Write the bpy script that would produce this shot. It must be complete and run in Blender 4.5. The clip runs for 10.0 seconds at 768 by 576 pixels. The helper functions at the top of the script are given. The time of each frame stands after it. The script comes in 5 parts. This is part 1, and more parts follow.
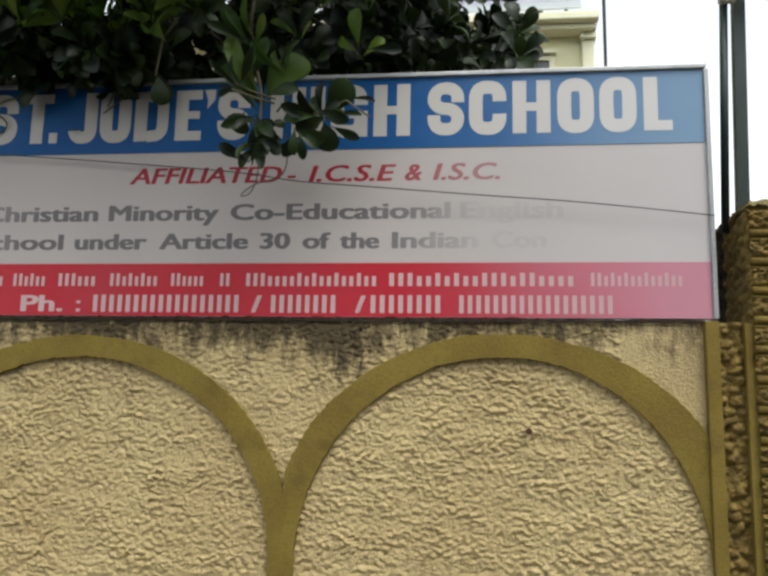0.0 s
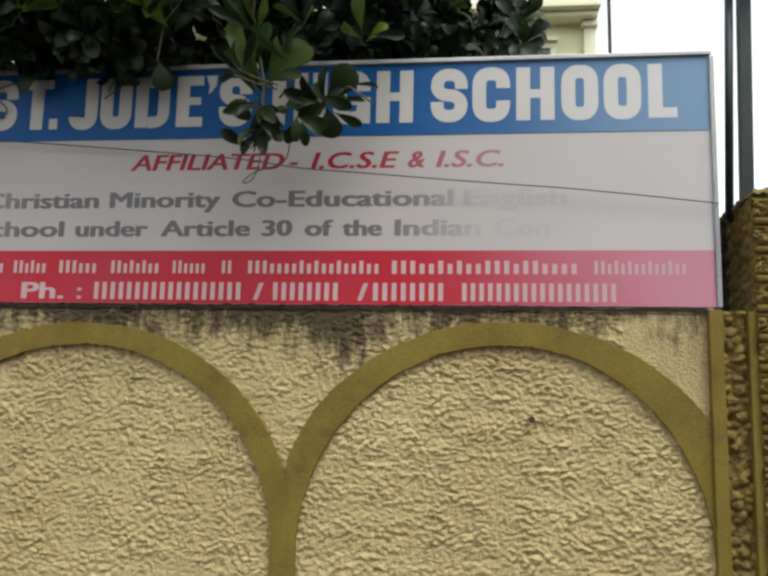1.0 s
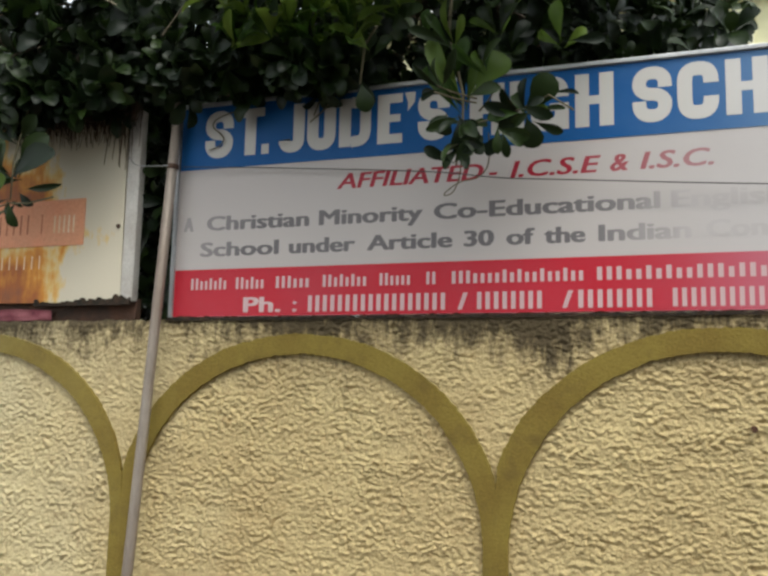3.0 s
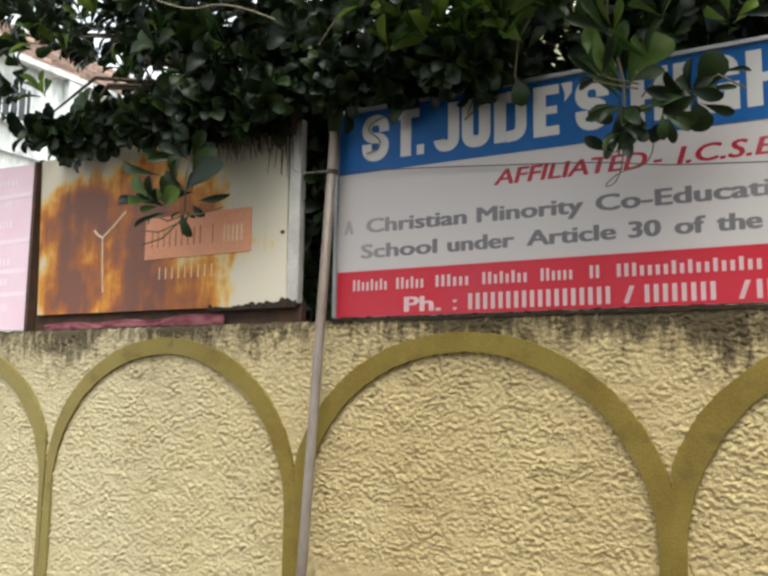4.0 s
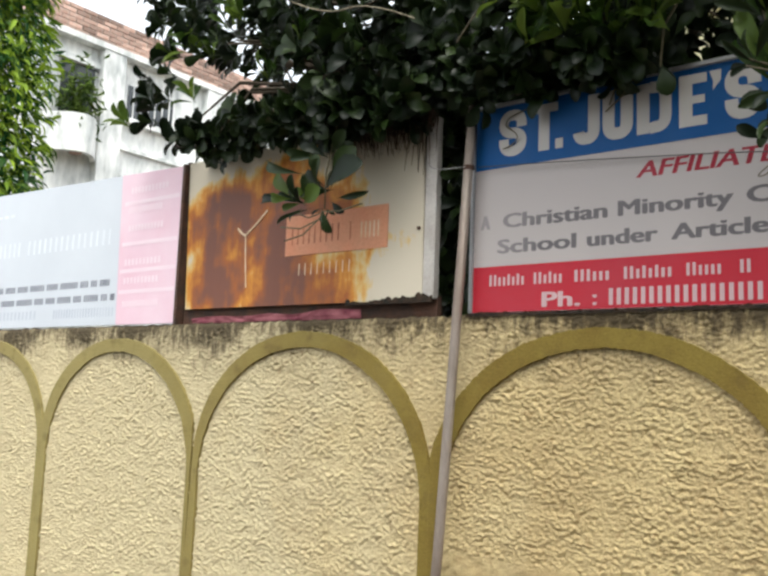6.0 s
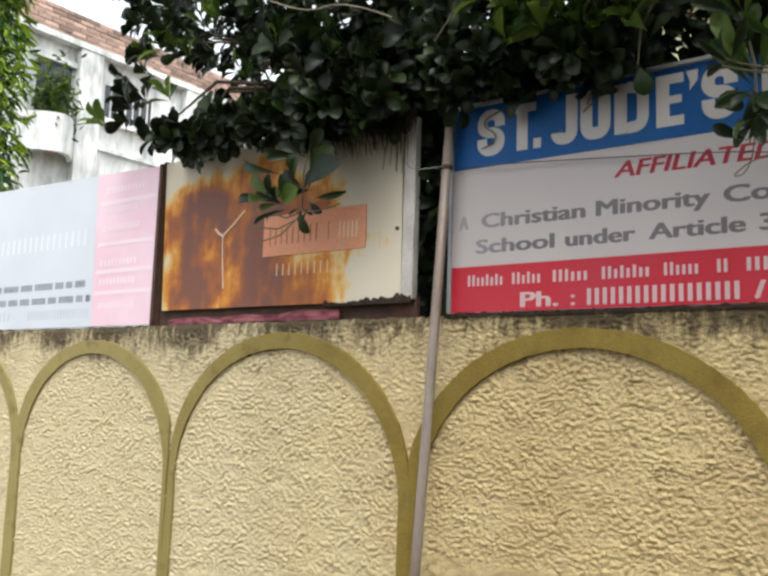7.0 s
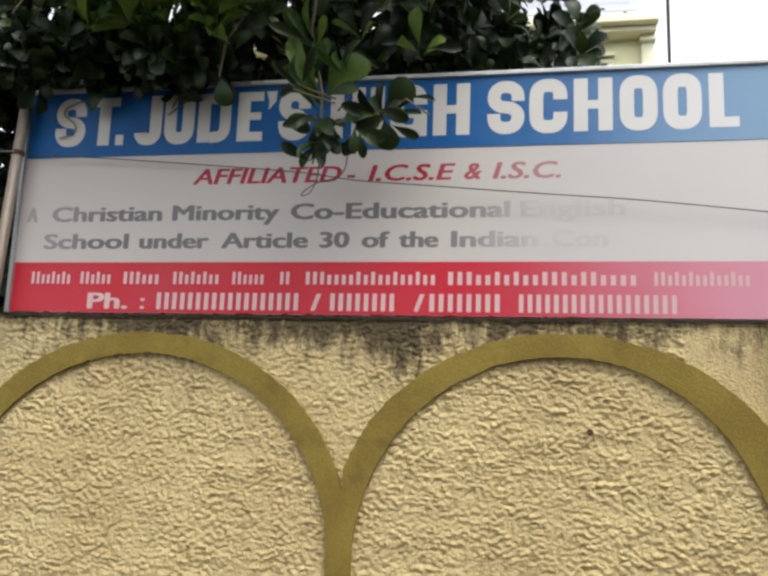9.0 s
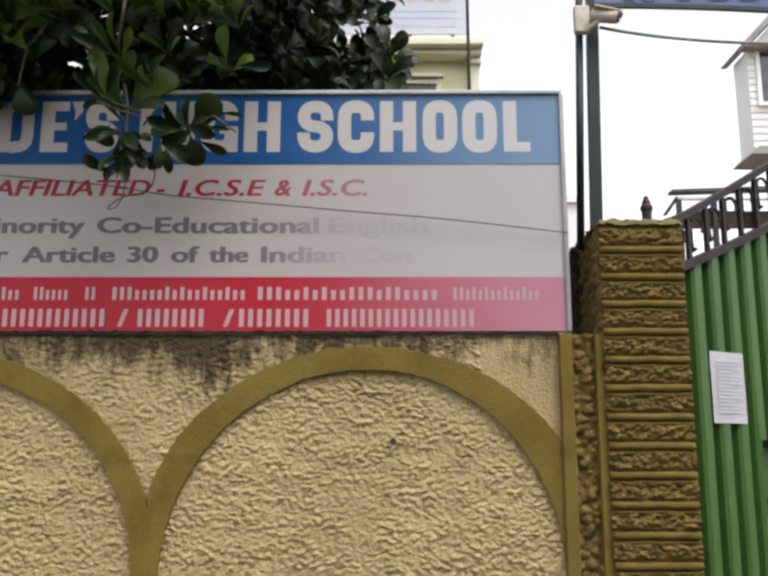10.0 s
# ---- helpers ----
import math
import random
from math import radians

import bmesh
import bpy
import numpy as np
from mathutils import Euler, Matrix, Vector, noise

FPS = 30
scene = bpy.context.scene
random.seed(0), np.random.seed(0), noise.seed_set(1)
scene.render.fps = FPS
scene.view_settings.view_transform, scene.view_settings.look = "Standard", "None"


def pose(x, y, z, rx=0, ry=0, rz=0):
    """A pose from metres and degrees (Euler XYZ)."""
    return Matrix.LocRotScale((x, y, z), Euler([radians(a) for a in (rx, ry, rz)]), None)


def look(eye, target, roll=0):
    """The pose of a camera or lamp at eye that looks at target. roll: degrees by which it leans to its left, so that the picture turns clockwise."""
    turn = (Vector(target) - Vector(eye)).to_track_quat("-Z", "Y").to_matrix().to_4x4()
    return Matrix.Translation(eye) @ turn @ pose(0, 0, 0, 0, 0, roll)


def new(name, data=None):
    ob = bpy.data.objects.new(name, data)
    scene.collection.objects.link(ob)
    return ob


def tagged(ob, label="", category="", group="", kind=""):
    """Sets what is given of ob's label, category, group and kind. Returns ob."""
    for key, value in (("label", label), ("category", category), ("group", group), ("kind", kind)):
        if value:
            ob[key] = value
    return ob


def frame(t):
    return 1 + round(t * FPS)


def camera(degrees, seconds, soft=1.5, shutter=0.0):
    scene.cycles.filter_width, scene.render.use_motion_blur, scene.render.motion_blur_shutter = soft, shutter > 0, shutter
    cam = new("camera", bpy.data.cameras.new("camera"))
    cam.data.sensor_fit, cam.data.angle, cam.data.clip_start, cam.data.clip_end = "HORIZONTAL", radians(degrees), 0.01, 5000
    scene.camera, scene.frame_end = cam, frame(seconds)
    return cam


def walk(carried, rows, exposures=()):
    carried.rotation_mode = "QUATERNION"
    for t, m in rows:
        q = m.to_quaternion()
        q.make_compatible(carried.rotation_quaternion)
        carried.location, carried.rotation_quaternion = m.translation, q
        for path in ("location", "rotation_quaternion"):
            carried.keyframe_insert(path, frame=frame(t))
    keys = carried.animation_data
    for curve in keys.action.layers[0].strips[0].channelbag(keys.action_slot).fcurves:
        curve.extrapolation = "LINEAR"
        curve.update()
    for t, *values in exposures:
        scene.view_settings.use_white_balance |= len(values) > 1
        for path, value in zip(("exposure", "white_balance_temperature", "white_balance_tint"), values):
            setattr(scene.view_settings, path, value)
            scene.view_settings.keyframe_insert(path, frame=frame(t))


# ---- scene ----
cam = camera(49.7, 10.0, soft=2.8)
PATH = [
    (0, (-0.771, -2.893, 1.485), (-1.015, -0.935, 1.808), 1.2),
    (0.5, (-0.79, -2.886, 1.477), (-1.024, -0.923, 1.779), 1.4),
    (1, (-0.789, -2.883, 1.482), (-1.028, -0.919, 1.779), 1.3),
    (1.5, (-0.782, -2.877, 1.485), (-1.023, -0.916, 1.796), 1.1),
    (2, (-0.801, -2.89, 1.476), (-1.105, -0.937, 1.782), 1.2),
    (2.5, (-0.837, -2.921, 1.527), (-1.31, -0.996, 1.797), 1.3),
    (3.8, (-0.912, -3.003, 1.553), (-1.826, -1.242, 1.809), 0.9),
    (4, (-0.911, -2.981, 1.548), (-1.889, -1.254, 1.796), 0.8),
    (4.5, (-0.919, -2.999, 1.525), (-2.015, -1.347, 1.787), 1.4),
    (5, (-0.936, -3.02, 1.523), (-2.134, -1.44, 1.782), 1.7),
    (5.5, (-0.941, -3.03, 1.507), (-2.167, -1.47, 1.756), 2.2),
    (7, (-0.949, -3.005, 1.509), (-2.136, -1.416, 1.761), 1.9),
    (7.5, (-0.933, -2.981, 1.499), (-1.992, -1.308, 1.78), 1.9),
    (8, (-0.908, -2.967, 1.507), (-1.761, -1.185, 1.82), 1.5),
    (8.5, (-0.833, -2.916, 1.447), (-1.513, -1.074, 1.826), 2.5),
    (9, (-0.795, -2.891, 1.448), (-1.163, -0.955, 1.789), 2.1),
    (9.1, (-0.803, -2.898, 1.444), (-1.091, -0.948, 1.783), 2.1),
    (9.5, (-0.741, -2.893, 1.458), (-0.833, -0.929, 1.826), 1.1),
    (10, (-0.636, -2.931, 1.458), (-0.652, -0.966, 1.83), 0.1),
]
walk(cam, [(t, look(eye, target, roll)) for t, eye, target, roll in PATH],
     exposures=((0, 1.35, 6500, 4), (2.5, 1.44, 6500, 3), (4, 1.72, 6500, 4), (5.5, 1.74, 6500, 6), (7, 1.69, 6500, 7), (8, 1.74, 6500, 8), (8.5, 1.80, 6500, 7), (9, 1.74, 6500, 5), (9.5, 1.44, 6500, 10), (10, 1.31, 6500, 11)))

# ---- world and light: bright overcast day ----
world = bpy.data.worlds.new("overcast_sky")
scene.world = world
world.use_nodes = True
wn, wl = world.node_tree.nodes, world.node_tree.links
sky = wn.new("ShaderNodeTexSky")
sky.sky_type = "NISHITA"
sky.sun_disc = False
sky.sun_elevation, sky.sun_rotation = radians(61), radians(143)
sky.air_density, sky.dust_density, sky.ozone_density = 1.0, 3.0, 1.0
veil = wn.new("ShaderNodeHueSaturation")
veil.inputs["Saturation"].default_value = 0.22
wl.new(sky.outputs[0], veil.inputs["Color"])
wl.new(veil.outputs[0], wn["Background"].inputs["Color"])
wn["Background"].inputs["Strength"].default_value = 0.15
sun = new("sun", bpy.data.lights.new("sun", "SUN"))
sun.data.energy, sun.data.angle, sun.data.color = 0.4, radians(14), (1.0, 0.95, 0.87)
sun.matrix_world = look((3.0, -4.0, 9.0), (0, 0, 0))


# ---- materials ----
def mat(name, c1, c2=None, scale=4.0, rough=0.75, bump=0.0, bscale=90.0, metal=0.0, spec=0.4, fine=0.25, rand=0.0, stretch=(1, 1, 1)):
    """A principled surface: two tones mixed by a broad noise, fine grain on top, bump from the grain."""
    m = bpy.data.materials.new(name)
    m.use_nodes = True
    n, l = m.node_tree.nodes, m.node_tree.links
    b = n["Principled BSDF"]
    b.inputs["Roughness"].default_value, b.inputs["Metallic"].default_value = rough, metal
    b.inputs["Specular IOR Level"].default_value = spec
    c2 = c2 or tuple(v * 0.75 for v in c1)
    tc, mp = n.new("ShaderNodeTexCoord"), n.new("ShaderNodeMapping")
    mp.inputs["Scale"].default_value = stretch
    l.new(tc.outputs["Object"], mp.inputs["Vector"])
    big, small = n.new("ShaderNodeTexNoise"), n.new("ShaderNodeTexNoise")
    big.inputs["Scale"].default_value, big.inputs["Detail"].default_value = scale, 6
    small.inputs["Scale"].default_value, small.inputs["Detail"].default_value = bscale, 4
    ramp = n.new("ShaderNodeValToRGB")
    ramp.color_ramp.elements[0].position, ramp.color_ramp.elements[1].position = 0.35, 0.68
    ramp.color_ramp.elements[0].color, ramp.color_ramp.elements[1].color = (*c1, 1), (*c2, 1)
    mul = n.new("ShaderNodeMix")
    mul.data_type, mul.blend_type = "RGBA", "OVERLAY"
    mul.inputs["Factor"].default_value = fine
    for q in (big, small):
        l.new(mp.outputs[0], q.inputs["Vector"])
    l.new(big.outputs["Fac"], ramp.inputs["Fac"])
    l.new(ramp.outputs["Color"], mul.inputs["A"])
    l.new(small.outputs["Fac"], mul.inputs["B"])
    out = mul.outputs["Result"]
    if rand:
        oi, hs, mr = n.new("ShaderNodeObjectInfo"), n.new("ShaderNodeHueSaturation"), n.new("ShaderNodeMapRange")
        mr.inputs["To Min"].default_value, mr.inputs["To Max"].default_value = 1 - rand, 1 + rand
        l.new(oi.outputs["Random"], mr.inputs["Value"])
        l.new(mr.outputs[0], hs.inputs["Value"])
        l.new(out, hs.inputs["Color"])
        out = hs.outputs["Color"]
    l.new(out, b.inputs["Base Color"])
    if bump:
        bp = n.new("ShaderNodeBump")
        bp.inputs["Strength"].default_value, bp.inputs["Distance"].default_value = bump, 0.01
        l.new(small.outputs["Fac"], bp.inputs["Height"])
        l.new(bp.outputs[0], b.inputs["Normal"])
    return m


def leaf_mat(name, dark, light, gloss=0.42, thin=0.25):
    """Leaves: colour varies leaf by leaf, thin enough to let some light through."""
    m = bpy.data.materials.new(name)
    m.use_nodes = True
    n, l = m.node_tree.nodes, m.node_tree.links
    b = n["Principled BSDF"]
    b.inputs["Roughness"].default_value, b.inputs["Specular IOR Level"].default_value = gloss, 0.20
    geo, oi, add = n.new("ShaderNodeNewGeometry"), n.new("ShaderNodeObjectInfo"), n.new("ShaderNodeMath")
    fr = n.new("ShaderNodeMath")
    fr.operation = "FRACT"
    l.new(geo.outputs["Random Per Island"], add.inputs[0])
    l.new(oi.outputs["Random"], add.inputs[1])
    l.new(add.outputs[0], fr.inputs[0])
    ramp = n.new("ShaderNodeValToRGB")
    ramp.color_ramp.elements[0].color, ramp.color_ramp.elements[1].color = (*dark, 1), (*light, 1)
    ramp.color_ramp.elements[0].position = 0.25
    l.new(fr.outputs[0], ramp.inputs["Fac"])
    l.new(ramp.outputs[0], b.inputs["Base Color"])
    tr, mx = n.new("ShaderNodeBsdfTranslucent"), n.new("ShaderNodeMixShader")
    mx.inputs["Fac"].default_value = thin
    l.new(ramp.outputs[0], tr.inputs["Color"])
    l.new(b.outputs[0], mx.inputs[1])
    l.new(tr.outputs[0], mx.inputs[2])
    l.new(mx.outputs[0], n["Material Output"].inputs["Surface"])
    return m


def wall_mat():
    """Roughcast lime plaster in cream, with black algae running down from the coping and a fine grain, darker in its
    hollows.
    """
    m = mat("cream_roughcast", (0.485, 0.385, 0.200), (0.415, 0.315, 0.160), scale=2.2, rough=0.92, bump=0.7, bscale=130, spec=0.15, fine=0.35)
    n, l = m.node_tree.nodes, m.node_tree.links
    b = n["Principled BSDF"]
    base = b.inputs["Base Color"].links[0].from_socket
    tc, sep = n.new("ShaderNodeTexCoord"), n.new("ShaderNodeSeparateXYZ")
    l.new(tc.outputs["Object"], sep.inputs[0])
    # streaks: noise drawn out downwards, strongest just under the coping
    mp, nz = n.new("ShaderNodeMapping"), n.new("ShaderNodeTexNoise")
    mp.inputs["Scale"].default_value = (30, 1, 11.0)
    nz.inputs["Scale"].default_value, nz.inputs["Detail"].default_value, nz.inputs["Roughness"].default_value = 1.0, 9, 0.68
    l.new(tc.outputs["Object"], mp.inputs[0])
    l.new(mp.outputs[0], nz.inputs["Vector"])
    patch = n.new("ShaderNodeTexNoise")
    patch.inputs["Scale"].default_value, patch.inputs["Detail"].default_value = 2.6, 5
    slide = n.new("ShaderNodeMapping")
    slide.inputs["Location"].default_value = (-0.36, 0, 0)
    l.new(tc.outputs["Object"], slide.inputs[0])
    l.new(slide.outputs[0], patch.inputs["Vector"])
    drop = n.new("ShaderNodeMapRange")
    for k, v in (("From Min", 1.55), ("From Max", 1.85), ("To Min", -0.31), ("To Max", 0.15)):
        drop.inputs[k].default_value = v
    drop.clamp = False
    l.new(sep.outputs["Z"], drop.inputs["Value"])
    a1, a2, a3 = (n.new("ShaderNodeMath") for _ in range(3))
    l.new(nz.outputs["Fac"], a1.inputs[0])
    l.new(drop.outputs[0], a1.inputs[1])
    a2.operation, a2.inputs[1].default_value = "MULTIPLY", 1.0
    l.new(patch.outputs["Fac"], a2.inputs[0])
    end, cut = n.new("ShaderNodeMapRange"), n.new("ShaderNodeMath")
    for k, v in (("From Min", -0.55), ("From Max", -0.22), ("To Max", -0.15)):
        end.inputs[k].default_value = v
    l.new(sep.outputs["X"], end.inputs["Value"])
    l.new(a1.outputs[0], cut.inputs[0])
    l.new(end.outputs[0], cut.inputs[1])
    l.new(cut.outputs[0], a3.inputs[0])
    l.new(a2.outputs[0], a3.inputs[1])
    edge = n.new("ShaderNodeMapRange")
    for k, v in (("From Min", 0.91), ("From Max", 1.14), ("To Max", 0.86)):
        edge.inputs[k].default_value = v
    l.new(a3.outputs[0], edge.inputs["Value"])
    mix = n.new("ShaderNodeMix")
    mix.data_type = "RGBA"
    mix.inputs["B"].default_value = (0.036, 0.026, 0.016, 1)
    l.new(edge.outputs[0], mix.inputs["Factor"])
    # a thin brown wash of dirt soaked into the plaster round the black growth
    soak, wash = n.new("ShaderNodeMapRange"), n.new("ShaderNodeMix")
    for k, v in (("From Min", 0.70), ("From Max", 1.08), ("To Max", 0.48)):
        soak.inputs[k].default_value = v
    l.new(a3.outputs[0], soak.inputs["Value"])
    wash.data_type = "RGBA"
    wash.inputs["B"].default_value = (0.185, 0.140, 0.078, 1)
    l.new(soak.outputs[0], wash.inputs["Factor"])
    # paler blotches on the far wall: bleached limewash plus brighter light put into colour
    far, blotch, pale = n.new("ShaderNodeMapRange"), n.new("ShaderNodeMath"), n.new("ShaderNodeMix")
    blotch.operation, blotch.inputs[1].default_value = "MULTIPLY_ADD", 2.0
    l.new(patch.outputs["Fac"], blotch.inputs[0])
    l.new(sep.outputs["X"], blotch.inputs[2])
    for k, v in (("From Min", -1.6), ("From Max", -3.2), ("To Max", 0.80)):
        far.inputs[k].default_value = v
    l.new(blotch.outputs[0], far.inputs["Value"])
    pale.data_type = "RGBA"
    pale.inputs["B"].default_value = (0.51, 0.445, 0.285, 1)
    l.new(far.outputs[0], pale.inputs["Factor"])
    l.new(base, pale.inputs["A"])
    l.new(pale.outputs["Result"], wash.inputs["A"])
    # rusty brown flecks where the lime has come away
    fleck, fr, fm = n.new("ShaderNodeTexNoise"), n.new("ShaderNodeMapRange"), n.new("ShaderNodeMix")
    fleck.inputs["Scale"].default_value, fleck.inputs["Detail"].default_value = 19.0, 7
    l.new(tc.outputs["Object"], fleck.inputs["Vector"])
    for k, v in (("From Min", 0.60), ("From Max", 0.74), ("To Max", 0.42)):
        fr.inputs[k].default_value = v
    l.new(fleck.outputs["Fac"], fr.inputs["Value"])
    l.new(fr.outputs[0], fm.inputs["Factor"])
    fm.data_type = "RGBA"
    fm.inputs["B"].default_value = (0.23, 0.135, 0.055, 1)
    l.new(wash.outputs["Result"], fm.inputs["A"])
    l.new(fm.outputs["Result"], mix.inputs["A"])
    l.new(mix.outputs["Result"], b.inputs["Base Color"])
    return m


def rib_mat():
    """Olive paint on the mouldings, browned in patches; the paler far stretch is chalking plus painted-in light."""
    m = mat("olive_paint", (0.185, 0.135, 0.028), (0.145, 0.098, 0.02), scale=5, rough=0.8, bump=0.35, bscale=160, fine=0.35, spec=0.2)
    n, l = m.node_tree.nodes, m.node_tree.links
    b = n["Principled BSDF"]
    base = b.inputs["Base Color"].links[0].from_socket
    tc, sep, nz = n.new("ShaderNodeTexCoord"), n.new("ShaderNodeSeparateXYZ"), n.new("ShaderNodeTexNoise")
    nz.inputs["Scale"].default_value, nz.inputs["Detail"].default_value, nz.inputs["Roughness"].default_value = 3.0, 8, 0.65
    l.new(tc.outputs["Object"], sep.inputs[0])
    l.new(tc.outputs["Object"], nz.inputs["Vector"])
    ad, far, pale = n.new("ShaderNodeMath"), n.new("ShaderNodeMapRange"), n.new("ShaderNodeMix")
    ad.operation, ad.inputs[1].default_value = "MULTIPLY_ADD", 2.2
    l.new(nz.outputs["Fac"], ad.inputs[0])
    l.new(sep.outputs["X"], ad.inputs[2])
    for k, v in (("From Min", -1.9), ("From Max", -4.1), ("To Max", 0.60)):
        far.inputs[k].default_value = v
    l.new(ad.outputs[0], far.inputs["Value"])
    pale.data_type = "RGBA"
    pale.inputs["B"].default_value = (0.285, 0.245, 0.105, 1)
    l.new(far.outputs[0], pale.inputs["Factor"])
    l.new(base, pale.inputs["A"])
    dk, dr, dm = n.new("ShaderNodeTexNoise"), n.new("ShaderNodeMapRange"), n.new("ShaderNodeMix")
    dk.inputs["Scale"].default_value, dk.inputs["Detail"].default_value = 11.0, 8
    l.new(tc.outputs["Object"], dk.inputs["Vector"])
    for k, v in (("From Min", 0.56), ("From Max", 0.78), ("To Max", 0.55)):
        dr.inputs[k].default_value = v
    l.new(dk.outputs["Fac"], dr.inputs["Value"])
    l.new(dr.outputs[0], dm.inputs["Factor"])
    dm.data_type = "RGBA"
    dm.inputs["B"].default_value = (0.075, 0.048, 0.016, 1)
    l.new(pale.outputs["Result"], dm.inputs["A"])
    l.new(dm.outputs["Result"], b.inputs["Base Color"])
    return m


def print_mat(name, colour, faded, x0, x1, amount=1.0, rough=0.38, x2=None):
    """Printed flex sheet, paled towards one end by bleaching and painted-in glare (and, past x2, towards the other)."""
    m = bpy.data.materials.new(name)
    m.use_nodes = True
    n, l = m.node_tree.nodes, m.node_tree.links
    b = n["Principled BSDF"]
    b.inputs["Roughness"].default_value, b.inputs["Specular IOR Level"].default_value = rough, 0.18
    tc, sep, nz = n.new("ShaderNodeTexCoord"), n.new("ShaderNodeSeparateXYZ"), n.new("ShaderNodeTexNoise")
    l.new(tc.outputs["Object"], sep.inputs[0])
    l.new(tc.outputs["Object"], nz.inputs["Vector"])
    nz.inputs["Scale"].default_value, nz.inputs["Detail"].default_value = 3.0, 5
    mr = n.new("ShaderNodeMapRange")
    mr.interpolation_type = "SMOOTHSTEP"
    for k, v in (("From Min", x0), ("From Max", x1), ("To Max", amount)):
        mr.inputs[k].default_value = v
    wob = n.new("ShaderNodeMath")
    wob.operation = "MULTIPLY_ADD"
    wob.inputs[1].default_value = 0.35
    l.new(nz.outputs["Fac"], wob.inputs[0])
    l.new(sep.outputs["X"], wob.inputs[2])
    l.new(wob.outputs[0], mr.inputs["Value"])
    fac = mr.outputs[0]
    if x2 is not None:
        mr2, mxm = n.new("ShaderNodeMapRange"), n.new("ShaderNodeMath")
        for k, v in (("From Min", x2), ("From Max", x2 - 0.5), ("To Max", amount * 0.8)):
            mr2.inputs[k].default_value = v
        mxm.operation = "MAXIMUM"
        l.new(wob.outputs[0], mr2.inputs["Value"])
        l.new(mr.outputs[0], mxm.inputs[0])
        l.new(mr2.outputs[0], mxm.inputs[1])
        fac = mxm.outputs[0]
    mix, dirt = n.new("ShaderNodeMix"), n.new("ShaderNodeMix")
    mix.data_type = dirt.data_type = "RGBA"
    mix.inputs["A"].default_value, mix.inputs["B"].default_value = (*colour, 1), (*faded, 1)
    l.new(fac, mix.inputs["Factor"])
    nd, mrd = n.new("ShaderNodeTexNoise"), n.new("ShaderNodeMapRange")
    nd.inputs["Scale"].default_value, nd.inputs["Detail"].default_value, nd.inputs["Roughness"].default_value = 2.0, 8, 0.65
    l.new(tc.outputs["Object"], nd.inputs["Vector"])
    for k, v in (("From Min", 0.45), ("From Max", 0.8), ("To Max", 0.12)):
        mrd.inputs[k].default_value = v
    l.new(nd.outputs["Fac"], mrd.inputs["Value"])
    l.new(mrd.outputs[0], dirt.inputs["Factor"])
    l.new(mix.outputs["Result"], dirt.inputs["A"])
    dirt.inputs["B"].default_value = (*(v * 0.72 for v in faded), 1)
    l.new(dirt.outputs["Result"], b.inputs["Base Color"])
    bp = n.new("ShaderNodeBump")
    bp.inputs["Strength"].default_value, bp.inputs["Distance"].default_value = 0.12, 0.02
    l.new(nd.outputs["Fac"], bp.inputs["Height"])
    l.new(bp.outputs[0], b.inputs["Normal"])
    return m


